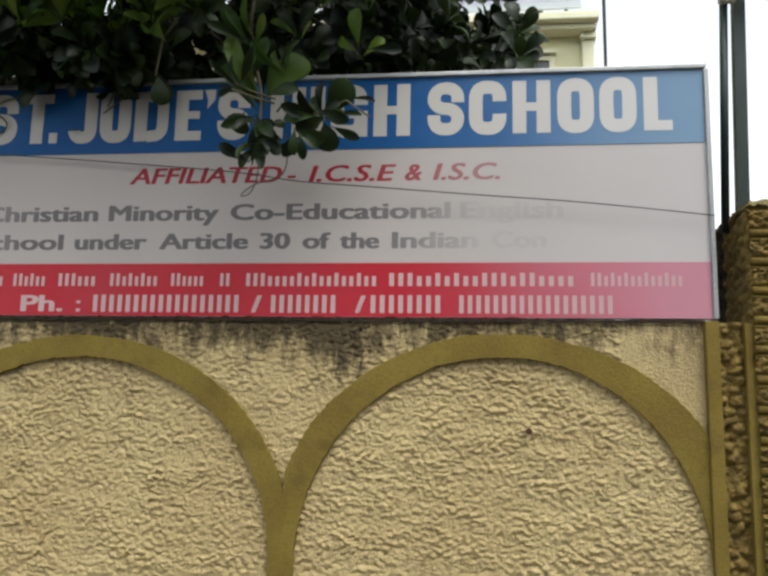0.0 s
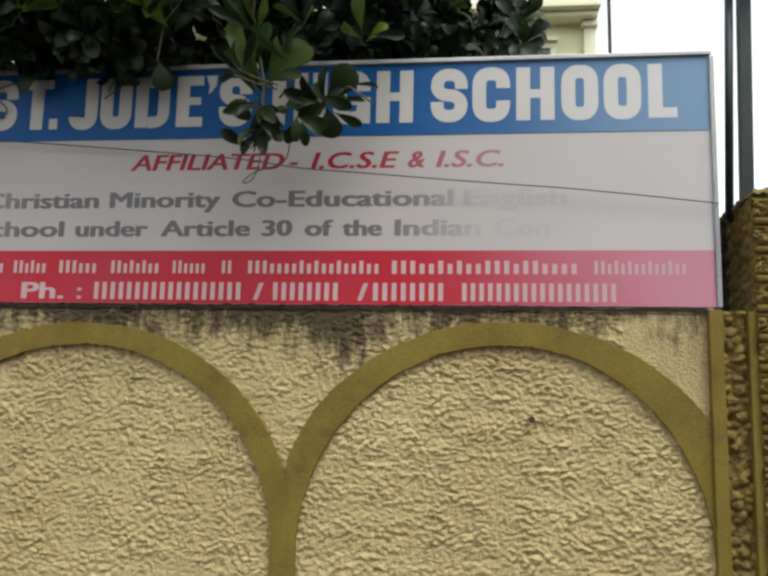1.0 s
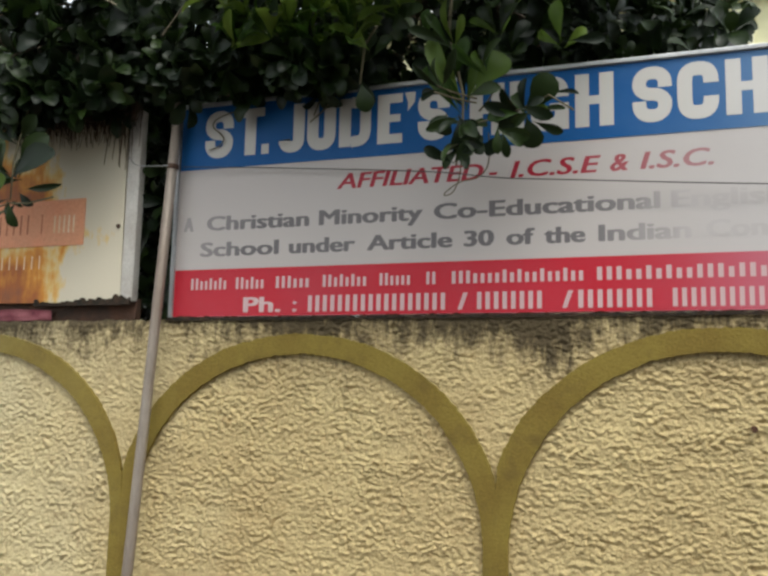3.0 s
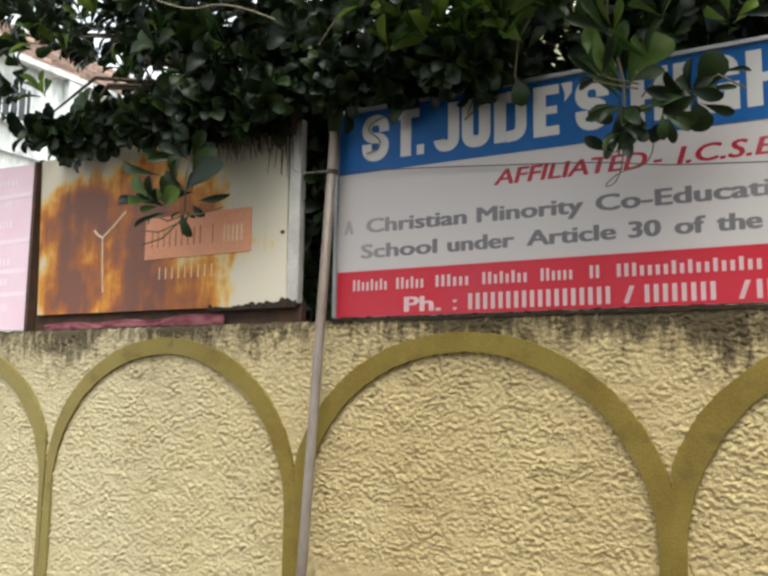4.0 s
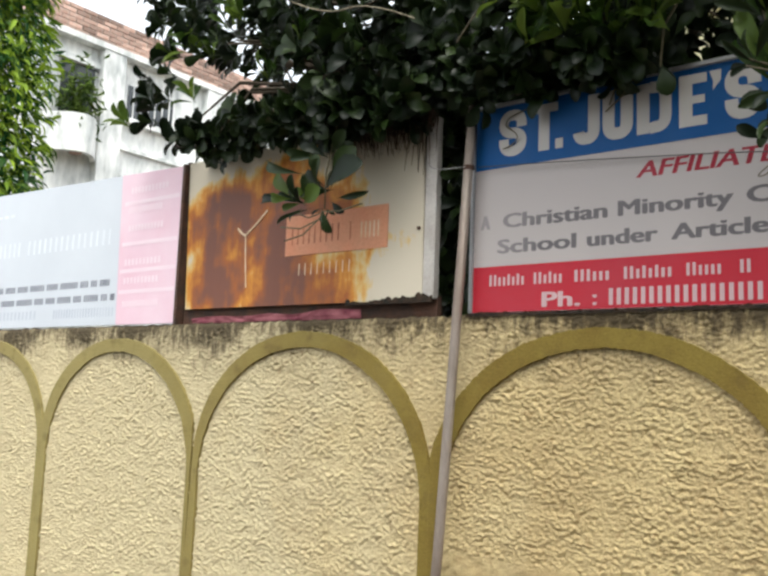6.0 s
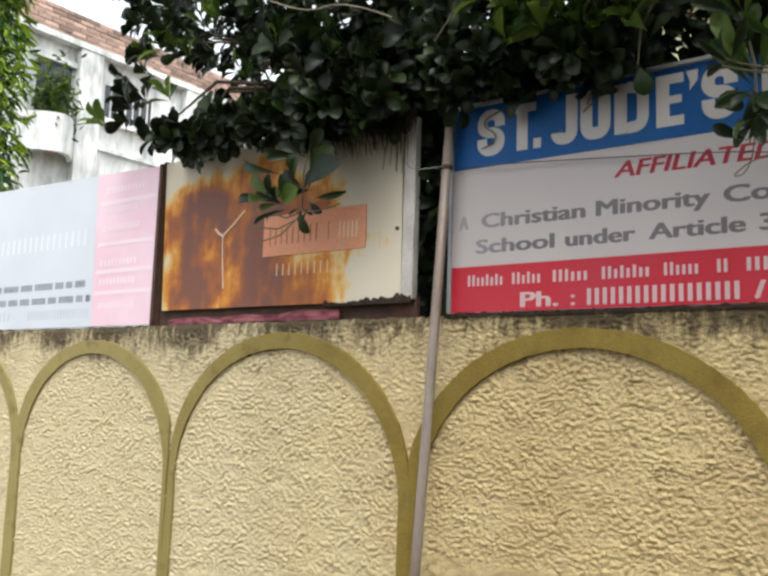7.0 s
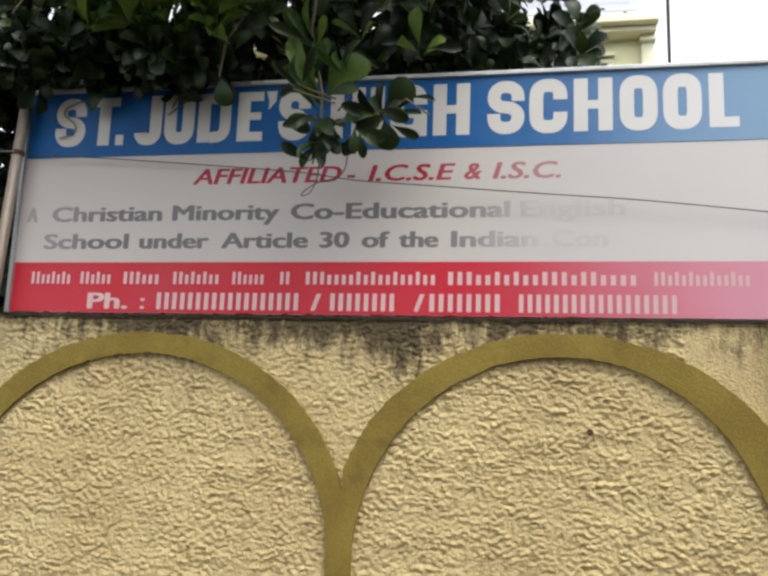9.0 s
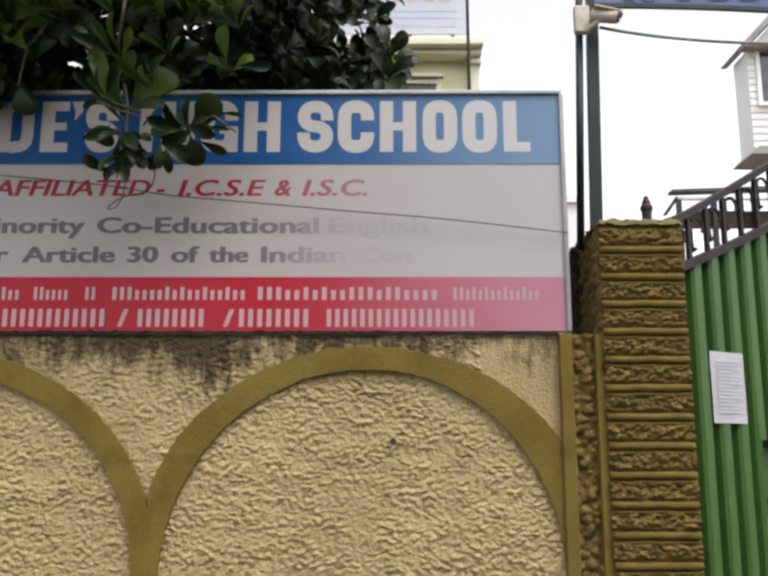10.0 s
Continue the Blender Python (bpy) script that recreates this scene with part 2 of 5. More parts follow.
def rust_mat():
    """Enamelled white sheet eaten by rust: orange bloom round the middle with darker cores, streaks running down."""
    m = bpy.data.materials.new("rusted_white_enamel")
    m.use_nodes = True
    n, l = m.node_tree.nodes, m.node_tree.links
    b = n["Principled BSDF"]
    b.inputs["Roughness"].default_value = 0.65
    tc, mp, sep = n.new("ShaderNodeTexCoord"), n.new("ShaderNodeMapping"), n.new("ShaderNodeSeparateXYZ")
    l.new(tc.outputs["Object"], sep.inputs[0])
    mp.inputs["Scale"].default_value = (17, 1, 3.4)
    l.new(tc.outputs["Object"], mp.inputs[0])
    nz, blot = n.new("ShaderNodeTexNoise"), n.new("ShaderNodeTexNoise")
    nz.inputs["Scale"].default_value, nz.inputs["Detail"].default_value, nz.inputs["Roughness"].default_value = 1.0, 8, 0.6
    blot.inputs["Scale"].default_value, blot.inputs["Detail"].default_value = 3.4, 7
    l.new(mp.outputs[0], nz.inputs["Vector"])
    l.new(tc.outputs["Object"], blot.inputs["Vector"])

    def bell(sock, c, w):
        s1, s2, s3 = (n.new("ShaderNodeMath") for _ in range(3))
        s1.operation, s1.inputs[1].default_value = "SUBTRACT", c
        s2.operation, s2.inputs[1].default_value = "DIVIDE", w
        s3.operation, s3.inputs[1].default_value = "POWER", 2.0
        l.new(sock, s1.inputs[0])
        l.new(s1.outputs[0], s2.inputs[0])
        l.new(s2.outputs[0], s3.inputs[0])
        return s3.outputs[0]

    ex, ez = bell(sep.outputs["X"], -4.19, 0.79), bell(sep.outputs["Z"], 2.23, 0.49)
    r, k1, k2, k3 = (n.new("ShaderNodeMath") for _ in range(4))
    l.new(ex, r.inputs[0])
    l.new(ez, r.inputs[1])
    k1.operation, k1.inputs[1].default_value = "MULTIPLY_ADD", 1.2
    l.new(nz.outputs["Fac"], k1.inputs[0])
    k2.operation, k2.inputs[1].default_value = "MULTIPLY_ADD", 3.6
    l.new(blot.outputs["Fac"], k2.inputs[0])
    k3.operation, k3.inputs[0].default_value = "SUBTRACT", 0.0
    l.new(r.outputs[0], k3.inputs[1])
    l.new(k3.outputs[0], k2.inputs[2])
    l.new(k2.outputs[0], k1.inputs[2])
    ramp = n.new("ShaderNodeValToRGB")
    cr = ramp.color_ramp
    cr.elements[0].position, cr.elements[0].color = 0.26, (0.50, 0.445, 0.345, 1)
    cr.elements[1].position, cr.elements[1].color = 0.92, (0.15, 0.052, 0.030, 1)
    for p, c in ((0.38, (0.55, 0.37, 0.13)), (0.50, (0.50, 0.20, 0.016)), (0.68, (0.29, 0.082, 0.009))):
        cr.elements.new(p).color = (*c, 1)
    mr = n.new("ShaderNodeMapRange")
    mr.inputs["From Min"].default_value, mr.inputs["From Max"].default_value = 0.84, 2.44
    l.new(k1.outputs[0], mr.inputs["Value"])
    l.new(mr.outputs[0], ramp.inputs["Fac"])
    l.new(ramp.outputs[0], b.inputs["Base Color"])
    bp = n.new("ShaderNodeBump")
    bp.inputs["Strength"].default_value, bp.inputs["Distance"].default_value = 0.3, 0.01
    l.new(nz.outputs["Fac"], bp.inputs["Height"])
    l.new(bp.outputs[0], b.inputs["Normal"])
    return m


M_WALL = wall_mat()
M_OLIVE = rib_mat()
M_STONE = mat("olive_painted_stone", (0.205, 0.135, 0.030), (0.105, 0.068, 0.015), scale=22, rough=0.8, bump=0.8, bscale=110, fine=0.5)
M_RIDGE = mat("weathered_olive_paint", (0.165, 0.115, 0.026), (0.112, 0.074, 0.017), scale=16, rough=0.85, bump=0.4, bscale=120, fine=0.4, spec=0.2)
M_MOSS = mat("mossy_cement", (0.16, 0.125, 0.045), (0.10, 0.095, 0.035), scale=12, rough=0.95, bump=0.8, bscale=120, fine=0.5)
M_ALGAE_SHADE = mat("black_algae_and_shade", (0.012, 0.010, 0.007), (0.05, 0.028, 0.016), scale=30, rough=1.0, bump=0.9, bscale=200, fine=0.4)
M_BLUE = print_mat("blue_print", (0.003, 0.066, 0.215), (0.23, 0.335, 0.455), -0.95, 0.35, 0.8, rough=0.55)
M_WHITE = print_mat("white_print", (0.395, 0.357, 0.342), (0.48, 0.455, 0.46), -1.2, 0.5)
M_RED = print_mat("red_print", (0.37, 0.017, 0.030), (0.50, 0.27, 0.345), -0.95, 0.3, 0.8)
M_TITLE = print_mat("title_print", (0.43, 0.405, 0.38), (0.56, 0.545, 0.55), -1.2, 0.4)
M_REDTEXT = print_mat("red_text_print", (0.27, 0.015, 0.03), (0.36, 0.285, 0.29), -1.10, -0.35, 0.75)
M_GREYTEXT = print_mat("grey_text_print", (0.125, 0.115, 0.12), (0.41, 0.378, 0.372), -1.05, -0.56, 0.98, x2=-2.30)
M_WHITETEXT = mat("white_text_print", (0.47, 0.34, 0.34), (0.42, 0.27, 0.28), scale=8, rough=0.45, fine=0.05)
M_ALU = mat("dull_aluminium", (0.42, 0.42, 0.43), (0.30, 0.30, 0.31), rough=0.45, metal=0.6, bump=0.1)
M_BACK = mat("dark_rusty_iron", (0.045, 0.028, 0.02), (0.09, 0.04, 0.022), scale=12, rough=0.9, bump=0.4)
M_RUST = rust_mat()
M_WORN = mat("worn_brown_print", (0.22, 0.075, 0.035), (0.40, 0.14, 0.06), scale=16, rough=0.7)
M_ORANGE = mat("faded_orange_paint", (0.60, 0.235, 0.125), (0.54, 0.25, 0.14), scale=6, rough=0.6, bump=0.2)
M_PALE = mat("pale_chipped_paint", (0.62, 0.50, 0.36), (0.55, 0.36, 0.2), scale=14, rough=0.7, bump=0.3)
M_GREYPAINT = mat("grey_white_paint", (0.45, 0.43, 0.40), (0.36, 0.33, 0.30), scale=8, rough=0.6, bump=0.2)
M_FLEX = mat("white_flex", (0.50, 0.53, 0.57), (0.46, 0.49, 0.53), scale=2, rough=0.5, fine=0.05)
M_PINK = mat("pink_flex", (0.62, 0.40, 0.47), (0.66, 0.50, 0.56), scale=2.5, rough=0.45, fine=0.05)
M_PINK2 = mat("faded_pink_print", (0.68, 0.53, 0.58), (0.68, 0.56, 0.60), scale=6, rough=0.45, fine=0.05)
M_FADEGREY = mat("faded_grey_print", (0.55, 0.58, 0.62), (0.62, 0.65, 0.68), scale=6, rough=0.5, fine=0.05)
M_MIDGREY = mat("mid_grey_print", (0.36, 0.39, 0.45), (0.44, 0.47, 0.52), scale=6, rough=0.5, fine=0.05)
M_INK = mat("grey_ink", (0.12, 0.13, 0.16), (0.2, 0.2, 0.23), scale=8, rough=0.6, fine=0.1)
M_POLE = mat("galvanised_pipe", (0.30, 0.255, 0.22), (0.17, 0.13, 0.105), scale=6, rough=0.5, metal=0.35, bump=0.15, stretch=(1, 1, 0.3))
M_GREEN = mat("green_gate_paint", (0.068, 0.150, 0.034), (0.047, 0.114, 0.025), scale=5, rough=0.45, bump=0.12, stretch=(1, 1, 0.25))
M_IRON = mat("brown_painted_iron", (0.016, 0.010, 0.009), (0.035, 0.02, 0.017), scale=15, rough=0.6, bump=0.3)
M_POST = mat("dark_green_post", (0.010, 0.020, 0.019), (0.018, 0.030, 0.027), scale=10, rough=0.5, bump=0.15)
M_SIGNBLUE = mat("arch_sign_blue", (0.10, 0.155, 0.31), (0.075, 0.12, 0.26), scale=5, rough=0.5)
M_CCTV = mat("aged_white_plastic", (0.62, 0.57, 0.48), (0.48, 0.40, 0.30), scale=18, rough=0.5)
M_PAPER = mat("white_paper", (0.52, 0.51, 0.54), (0.47, 0.46, 0.49), scale=6, rough=0.85, fine=0.05)
M_CREAM = mat("cream_house_paint", (0.72, 0.69, 0.44), (0.66, 0.62, 0.38), scale=0.6, rough=0.85, bump=0.1, fine=0.1)
M_CREAMTRIM = mat("pale_yellow_trim", (0.76, 0.74, 0.55), (0.70, 0.67, 0.48), scale=1, rough=0.8, fine=0.1)
M_WHITEWASH = mat("weathered_whitewash", (0.82, 0.82, 0.80), (0.40, 0.42, 0.42), scale=4.5, rough=0.9, bump=0.2, bscale=12, fine=0.5, stretch=(1, 1, 0.35))
M_WHITEHOUSE = mat("white_house_paint", (0.76, 0.75, 0.74), (0.68, 0.67, 0.67), scale=0.8, rough=0.85, fine=0.1)
M_BRICK = mat("red_brick", (0.34, 0.20, 0.155), (0.40, 0.30, 0.25), scale=9, rough=0.9, bump=0.3, fine=0.5, rand=0.5)
M_GLASS_SHADE = mat("dark_glass_and_shade", (0.03, 0.035, 0.04), (0.05, 0.055, 0.06), rough=0.08, spec=0.6)
M_BARK = mat("grey_brown_bark", (0.11, 0.085, 0.06), (0.06, 0.045, 0.032), scale=10, rough=0.95, bump=0.8, bscale=60)
M_TWIG = mat("green_brown_twig", (0.12, 0.10, 0.055), (0.08, 0.07, 0.04), scale=20, rough=0.9)
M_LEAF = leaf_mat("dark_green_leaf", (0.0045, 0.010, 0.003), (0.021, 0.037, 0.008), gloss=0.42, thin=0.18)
M_LEAF2 = leaf_mat("fresh_green_leaf", (0.030, 0.062, 0.010), (0.125, 0.185, 0.028), gloss=0.40, thin=0.4)
M_LEAF3 = leaf_mat("yellow_green_leaf", (0.014, 0.062, 0.010), (0.30, 0.43, 0.03), gloss=0.5, thin=0.35)
M_VINE = mat("pale_dry_vine", (0.20, 0.17, 0.12), (0.14, 0.12, 0.08), scale=20, rough=0.9)
M_WIRE = mat("black_cable", (0.03, 0.028, 0.028), (0.05, 0.045, 0.045), rough=0.6)
M_GREYWIRE = mat("grey_cable", (0.25, 0.25, 0.24), (0.18, 0.18, 0.18), rough=0.6)
M_GROUND = mat("dusty_ground", (0.17, 0.14, 0.11), (0.12, 0.10, 0.08), scale=0.8, rough=0.95, bump=0.5, bscale=25)
M_ROAD = mat("worn_asphalt", (0.06, 0.058, 0.055), (0.045, 0.043, 0.042), scale=1.5, rough=0.9, bump=0.5, bscale=80)
M_DARKROOF = mat("dark_sheet_roof", (0.09, 0.09, 0.09), (0.06, 0.06, 0.06), rough=0.7)
M_CONC = mat("grey_concrete", (0.32, 0.31, 0.29), (0.24, 0.23, 0.21), scale=3, rough=0.9, bump=0.3)


# ---- building blocks ----
def mesh_ob(name, verts, faces, material, parent=None, label="", smooth=False):
    me = bpy.data.meshes.new(name)
    me.from_pydata([tuple(v) for v in verts], [], [tuple(f) for f in faces])
    me.materials.append(material)
    if smooth:
        me.polygons.foreach_set("use_smooth", [True] * len(me.polygons))
    me.update()
    ob = new(name, me)
    ob.parent = parent
    return tagged(ob, label)


def part(name, bm, material, parent=None, label="", smooth=False):
    """Links a bmesh as one mesh object under a thing or a part."""
    bmesh.ops.recalc_face_normals(bm, faces=bm.faces)
    me = bpy.data.meshes.new(name)
    bm.to_mesh(me)
    bm.free()
    me.materials.append(material)
    if smooth:
        me.polygons.foreach_set("use_smooth", [True] * len(me.polygons))
    ob = new(name, me)
    ob.parent = parent
    return tagged(ob, label)


def box(x0, x1, y0, y1, z0, z1, bevel=0.0, bm=None):
    out = bm or bmesh.new()
    r = bmesh.ops.create_cube(out, size=1)
    for v in r["verts"]:
        v.co = Vector(((x0 + x1) / 2 + v.co.x * (x1 - x0), (y0 + y1) / 2 + v.co.y * (y1 - y0), (z0 + z1) / 2 + v.co.z * (z1 - z0)))
    if bevel:
        es = list({e for v in r["verts"] for e in v.link_edges})
        bmesh.ops.bevel(out, geom=es, offset=bevel, segments=2, profile=0.6, affect="EDGES")
    return out


def tube(points, radius, sides=8, bm=None, taper=1.0):
    """A round bar along a line of points."""
    out = bm or bmesh.new()
    pts = [Vector(p) for p in points]
    rings = []
    for i, p in enumerate(pts):
        d = (pts[min(i + 1, len(pts) - 1)] - pts[max(i - 1, 0)]).normalized()
        a = d.orthogonal().normalized() if abs(d.z) > 0.9 else d.cross(Vector((0, 0, 1))).normalized()
        b = d.cross(a)
        r = radius * (1 + (taper - 1) * i / max(1, len(pts) - 1))
        rings.append([out.verts.new(p + r * (math.cos(6.28319 * k / sides) * a + math.sin(6.28319 * k / sides) * b)) for k in range(sides)])
    for r0, r1 in zip(rings, rings[1:]):
        for k in range(sides):
            out.faces.new((r0[k], r0[(k + 1) % sides], r1[(k + 1) % sides], r1[k]))
    out.faces.new(rings[0][::-1])
    out.faces.new(rings[-1])
    return out


def prism(poly, y0, y1, bm=None):
    """A flat outline in the x-z plane, given depth from y0 (front) to y1."""
    out = bm or bmesh.new()
    f = [out.verts.new((x, y0, z)) for x, z in poly]
    k = [out.verts.new((x, y1, z)) for x, z in poly]
    out.faces.new(f)
    out.faces.new(k[::-1])
    n = len(poly)
    for i in range(n):
        out.faces.new((f[i], k[i], k[(i + 1) % n], f[(i + 1) % n]))
    return out


def strip(inner, outer, y0, y1, closed=False, bm=None):
    """A band between two lines of points in the x-z plane, with depth."""
    out = bm or bmesh.new()
    q = [[out.verts.new((x, y, z)) for x, z in line] for y in (y0, y1) for line in (inner, outer)]
    a, b, c, d = q
    n = len(inner)
    for i in range(n if closed else n - 1):
        j = (i + 1) % n
        out.faces.new((a[i], a[j], b[j], b[i]))
        out.faces.new((c[i], d[i], d[j], c[j]))
        out.faces.new((b[i], b[j], d[j], d[i]))
        out.faces.new((a[i], c[i], c[j], a[j]))
    if not closed:
        out.faces.new((a[0], b[0], d[0], c[0]))
        out.faces.new((a[-1], c[-1], d[-1], b[-1]))
    return out


def empty(name, label, category, group="", kind="", at=(0, 0, 0)):
    ob = new(name)
    ob.empty_display_size = 0.1
    ob.location = at
    return tagged(ob, label, category, group, kind)


RNG = np.random.default_rng(7)
GRAD = RNG.normal(size=(256, 256, 2))
GRAD /= np.linalg.norm(GRAD, axis=2, keepdims=True)


def grain(x, z, shift=0):
    """Smooth random relief over a plane, about -0.7 to 0.7."""
    x, z = x + 31.7 * shift, z + 17.3 * shift
    i, j = np.floor(x).astype(int), np.floor(z).astype(int)
    u, v = x - i, z - j
    su, sv = u * u * (3 - 2 * u), v * v * (3 - 2 * v)

    def g(a, b):
        q = GRAD[(i + a) % 256, (j + b) % 256]
        return q[..., 0] * (u - a) + q[..., 1] * (v - b)

    return (g(0, 0) * (1 - su) + g(1, 0) * su) * (1 - sv) + (g(0, 1) * (1 - su) + g(1, 1) * su) * sv


def pebbles(x, z, wide, high, seed=0):
    """Relief of overlapping rounded splashes, 0 to 1, each about wide by high."""
    rg = np.random.default_rng(seed)
    jx, jz, amp, size = (rg.random((128, 128)) for _ in range(4))
    u, v = x / wide, z / high
    i, j = np.floor(u).astype(int), np.floor(v).astype(int)
    best = np.zeros_like(x)
    for a in (-1, 0, 1):
        for b in (-1, 0, 1):
            p, q = (i + a) % 128, (j + b) % 128
            d = ((i + a + jx[p, q] - u) ** 2 + (j + b + jz[p, q] - v) ** 2) / (0.45 + 0.5 * size[p, q])
            best = np.maximum(best, (0.35 + 0.65 * amp[p, q]) * np.clip(1 - d, 0, 1))
    return best


def sheet(name, X, Y, Z, material, parent=None, label=""):
    """A grid of points as one smooth mesh."""
    nz, nx = X.shape
    co = np.stack([X, Y, Z], axis=-1).reshape(-1, 3)
    idx = np.arange(nz * nx).reshape(nz, nx)
    quads = np.stack([idx[:-1, :-1], idx[:-1, 1:], idx[1:, 1:], idx[1:, :-1]], axis=-1).reshape(-1, 4)
    me = bpy.data.meshes.new(name)
    me.vertices.add(len(co))
    me.vertices.foreach_set("co", co.ravel())
    me.loops.add(quads.size)
    me.loops.foreach_set("vertex_index", quads.ravel())
    me.polygons.add(len(quads))
    me.polygons.foreach_set("loop_start", np.arange(0, quads.size, 4))
    me.update(calc_edges=True)
    me.polygons.foreach_set("use_smooth", [True] * len(me.polygons))
    me.materials.append(material)
    ob = new(name, me)
    ob.parent = parent
    return tagged(ob, label)


# ---- ground ----
tagged(part("ground", box(-400, 400, -400, 400, -0.5, 0.0), M_GROUND), "dusty brown earth beside the boundary wall", "ground", kind="structure")
tagged(part("road", box(-60, 60, -7.5, -1.2, -0.05, 0.012), M_ROAD), "worn dark asphalt lane along the wall", "road", kind="structure")

# added out of view to cut the sky light on the boundary wall
tagged(part("unseen_sky_blocker", box(-3.0, 40, -8.6, -8.2, 0.0, 7.0), M_CONC), "unseen plain grey wall added to block sky light", "wall", kind="structure")

# ---- boundary wall with blind arches ----
TOP = 1.85
CELLS = ((-0.711, 0.755, 0.70, 0.710, 0.668, 0.70), (-2.243, 0.777, 0.777, 0.727, 0.731, 0.684), (-3.808, 0.805, 0.788, 0.744, 0.738, 0.692), (-5.369, 0.773, 0.756, 0.712, 0.724, 0.672), (-6.915, 0.773, 0.773, 0.727, 0.727, 0.672))


def outer_z(d, rise):
    return 1.1 + rise * np.sqrt(np.clip(1 - (d / 0.79) ** 2, 0, 1))


wall = tagged(part("wall_front", box(-14, 0.10, 0.012, 0.22, 0.0, TOP - 0.012), M_WALL), "cream roughcast boundary wall with olive blind arches", "wall", kind="structure")


def roughcast(x0, x1, z0, z1, step):
    """Thrown plaster: flattened clots, fine grit between them and pits where clots have dropped out."""
    X, Z = np.meshgrid(np.arange(x0, x1 + step / 2, step), np.arange(z0, z1 + step / 4, step))
    in_arch = np.zeros_like(X)
    for cx, hl, hr, al, ar, rise in CELLS:
        d = X - cx
        in_arch = np.maximum(in_arch, ((d > -hl) & (d < hr) & (Z < outer_z(d, rise))).astype(float))
    rough = np.where(in_arch > 0, 1.0, 0.72)
    rough = np.where((in_arch == 0) & (X > -0.32), 0.14, rough)
    XR = X + 0.05 * Z + 0.010 * grain(X / 0.11, Z / 0.09, 14)
    ZR = Z + 0.012 * grain(X / 0.13, Z / 0.10, 15)
    clot = pebbles(XR, ZR, 0.0200, 0.0142, 3)
    small = pebbles(XR, ZR, 0.0125, 0.0090, 4)
    grit = grain(XR / 0.0085, ZR / 0.0070, 2)
    swell = grain(X / 0.075, Z / 0.05, 3)
    cover = np.clip(0.75 + 0.9 * grain(X / 0.10, Z / 0.07, 7), 0.25, 1.3)
    lump = cover * (0.50 * clot + 0.28 * small + 0.85 * grain(XR / 0.0205, ZR / 0.0150, 17) + 0.50 * grain(XR / 0.0110, ZR / 0.0085, 18)) + 0.22 * grit + 0.22 * swell - 0.28
    pit = np.clip(grain(X / 0.040, Z / 0.028, 5) - 0.42, 0, 1) + 0.5 * np.clip(grain(X / 0.021, Z / 0.015, 16) - 0.40, 0, 1)
    DY = rough * (0.0140 * lump - 0.045 * pit) + 0.004 * grain(X / 0.5, Z / 0.5, 4)
    edge = np.clip((Z - (TOP - 0.03)) / 0.03, 0, 1)
    Y = 0.0 - DY + 0.012 * edge ** 2
    Zt = Z + edge * (0.010 * grain(X / 0.06, X * 0 + 3.3, 6) + 0.006 * grain(X / 0.02, X * 0 + 1.3, 8))
    sheet("roughcast", X, Y, Zt, M_WALL, wall)


roughcast(-3.0, 0.010, 0.85, TOP, 0.0036)
roughcast(-3.0, 0.010, 0.25, 0.85, 0.012)
roughcast(-7.25, -3.0, 0.02, TOP, 0.0048)
XT, UT = np.meshgrid(np.arange(-7.8, 0.012, 0.017), np.linspace(0.0, 0.21, 12))
ZT = TOP + 0.010 * grain(XT / 0.06, XT * 0 + 3.3, 6) + 0.006 * grain(XT / 0.02, XT * 0 + 1.3, 8) + 0.006 * grain(XT / 0.05, UT / 0.05, 9) * (UT > 0.01)
sheet("coping", XT, UT + 0.010, ZT, M_ALGAE_SHADE, wall, "wall top black with algae")

for cx, hl, hr, al, ar, rise in CELLS:
    th = np.linspace(math.pi, 0, 241)
    inn = [(cx - al, 0.0), (cx - al, 0.55)] + [(cx + (al if t > 1.5708 else ar) * math.cos(t), 1.02 + rise * math.sin(t)) for t in th] + [(cx + ar, 0.55), (cx + ar, 0.0)]
    out = [(cx - hl, 0.0), (cx - hl, 0.55)]
    for t in th:
        d = 0.79 * math.cos(t)
        if d < -hl or d > hr:
            d = max(-hl, min(hr, d))
        k = max(0.0, min(1.0, (math.sin(t)) / 0.12))
        z = float(outer_z(d, rise)) if k >= 1 else 1.02 + (float(outer_z(d, rise)) - 1.02) * k
        out.append((cx + d, z))
    out += [(cx + hr, 0.55), (cx + hr, 0.0)]

    def rub(line, s):
        return [(x + 0.004 * noise.noise((x * 9, z * 9, s)) + 0.005 * noise.noise((x * 55, z * 55, s)), z + 0.004 * noise.noise((x * 9, z * 9, s + 5)) + 0.005 * noise.noise((x * 55, z * 55, s + 9))) for x, z in line]

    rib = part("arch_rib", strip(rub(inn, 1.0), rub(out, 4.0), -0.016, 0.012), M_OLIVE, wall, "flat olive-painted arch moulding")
    mod = rib.modifiers.new("worn", "BEVEL")
    mod.width, mod.segments, mod.limit_method = 0.0012, 2, "ANGLE"

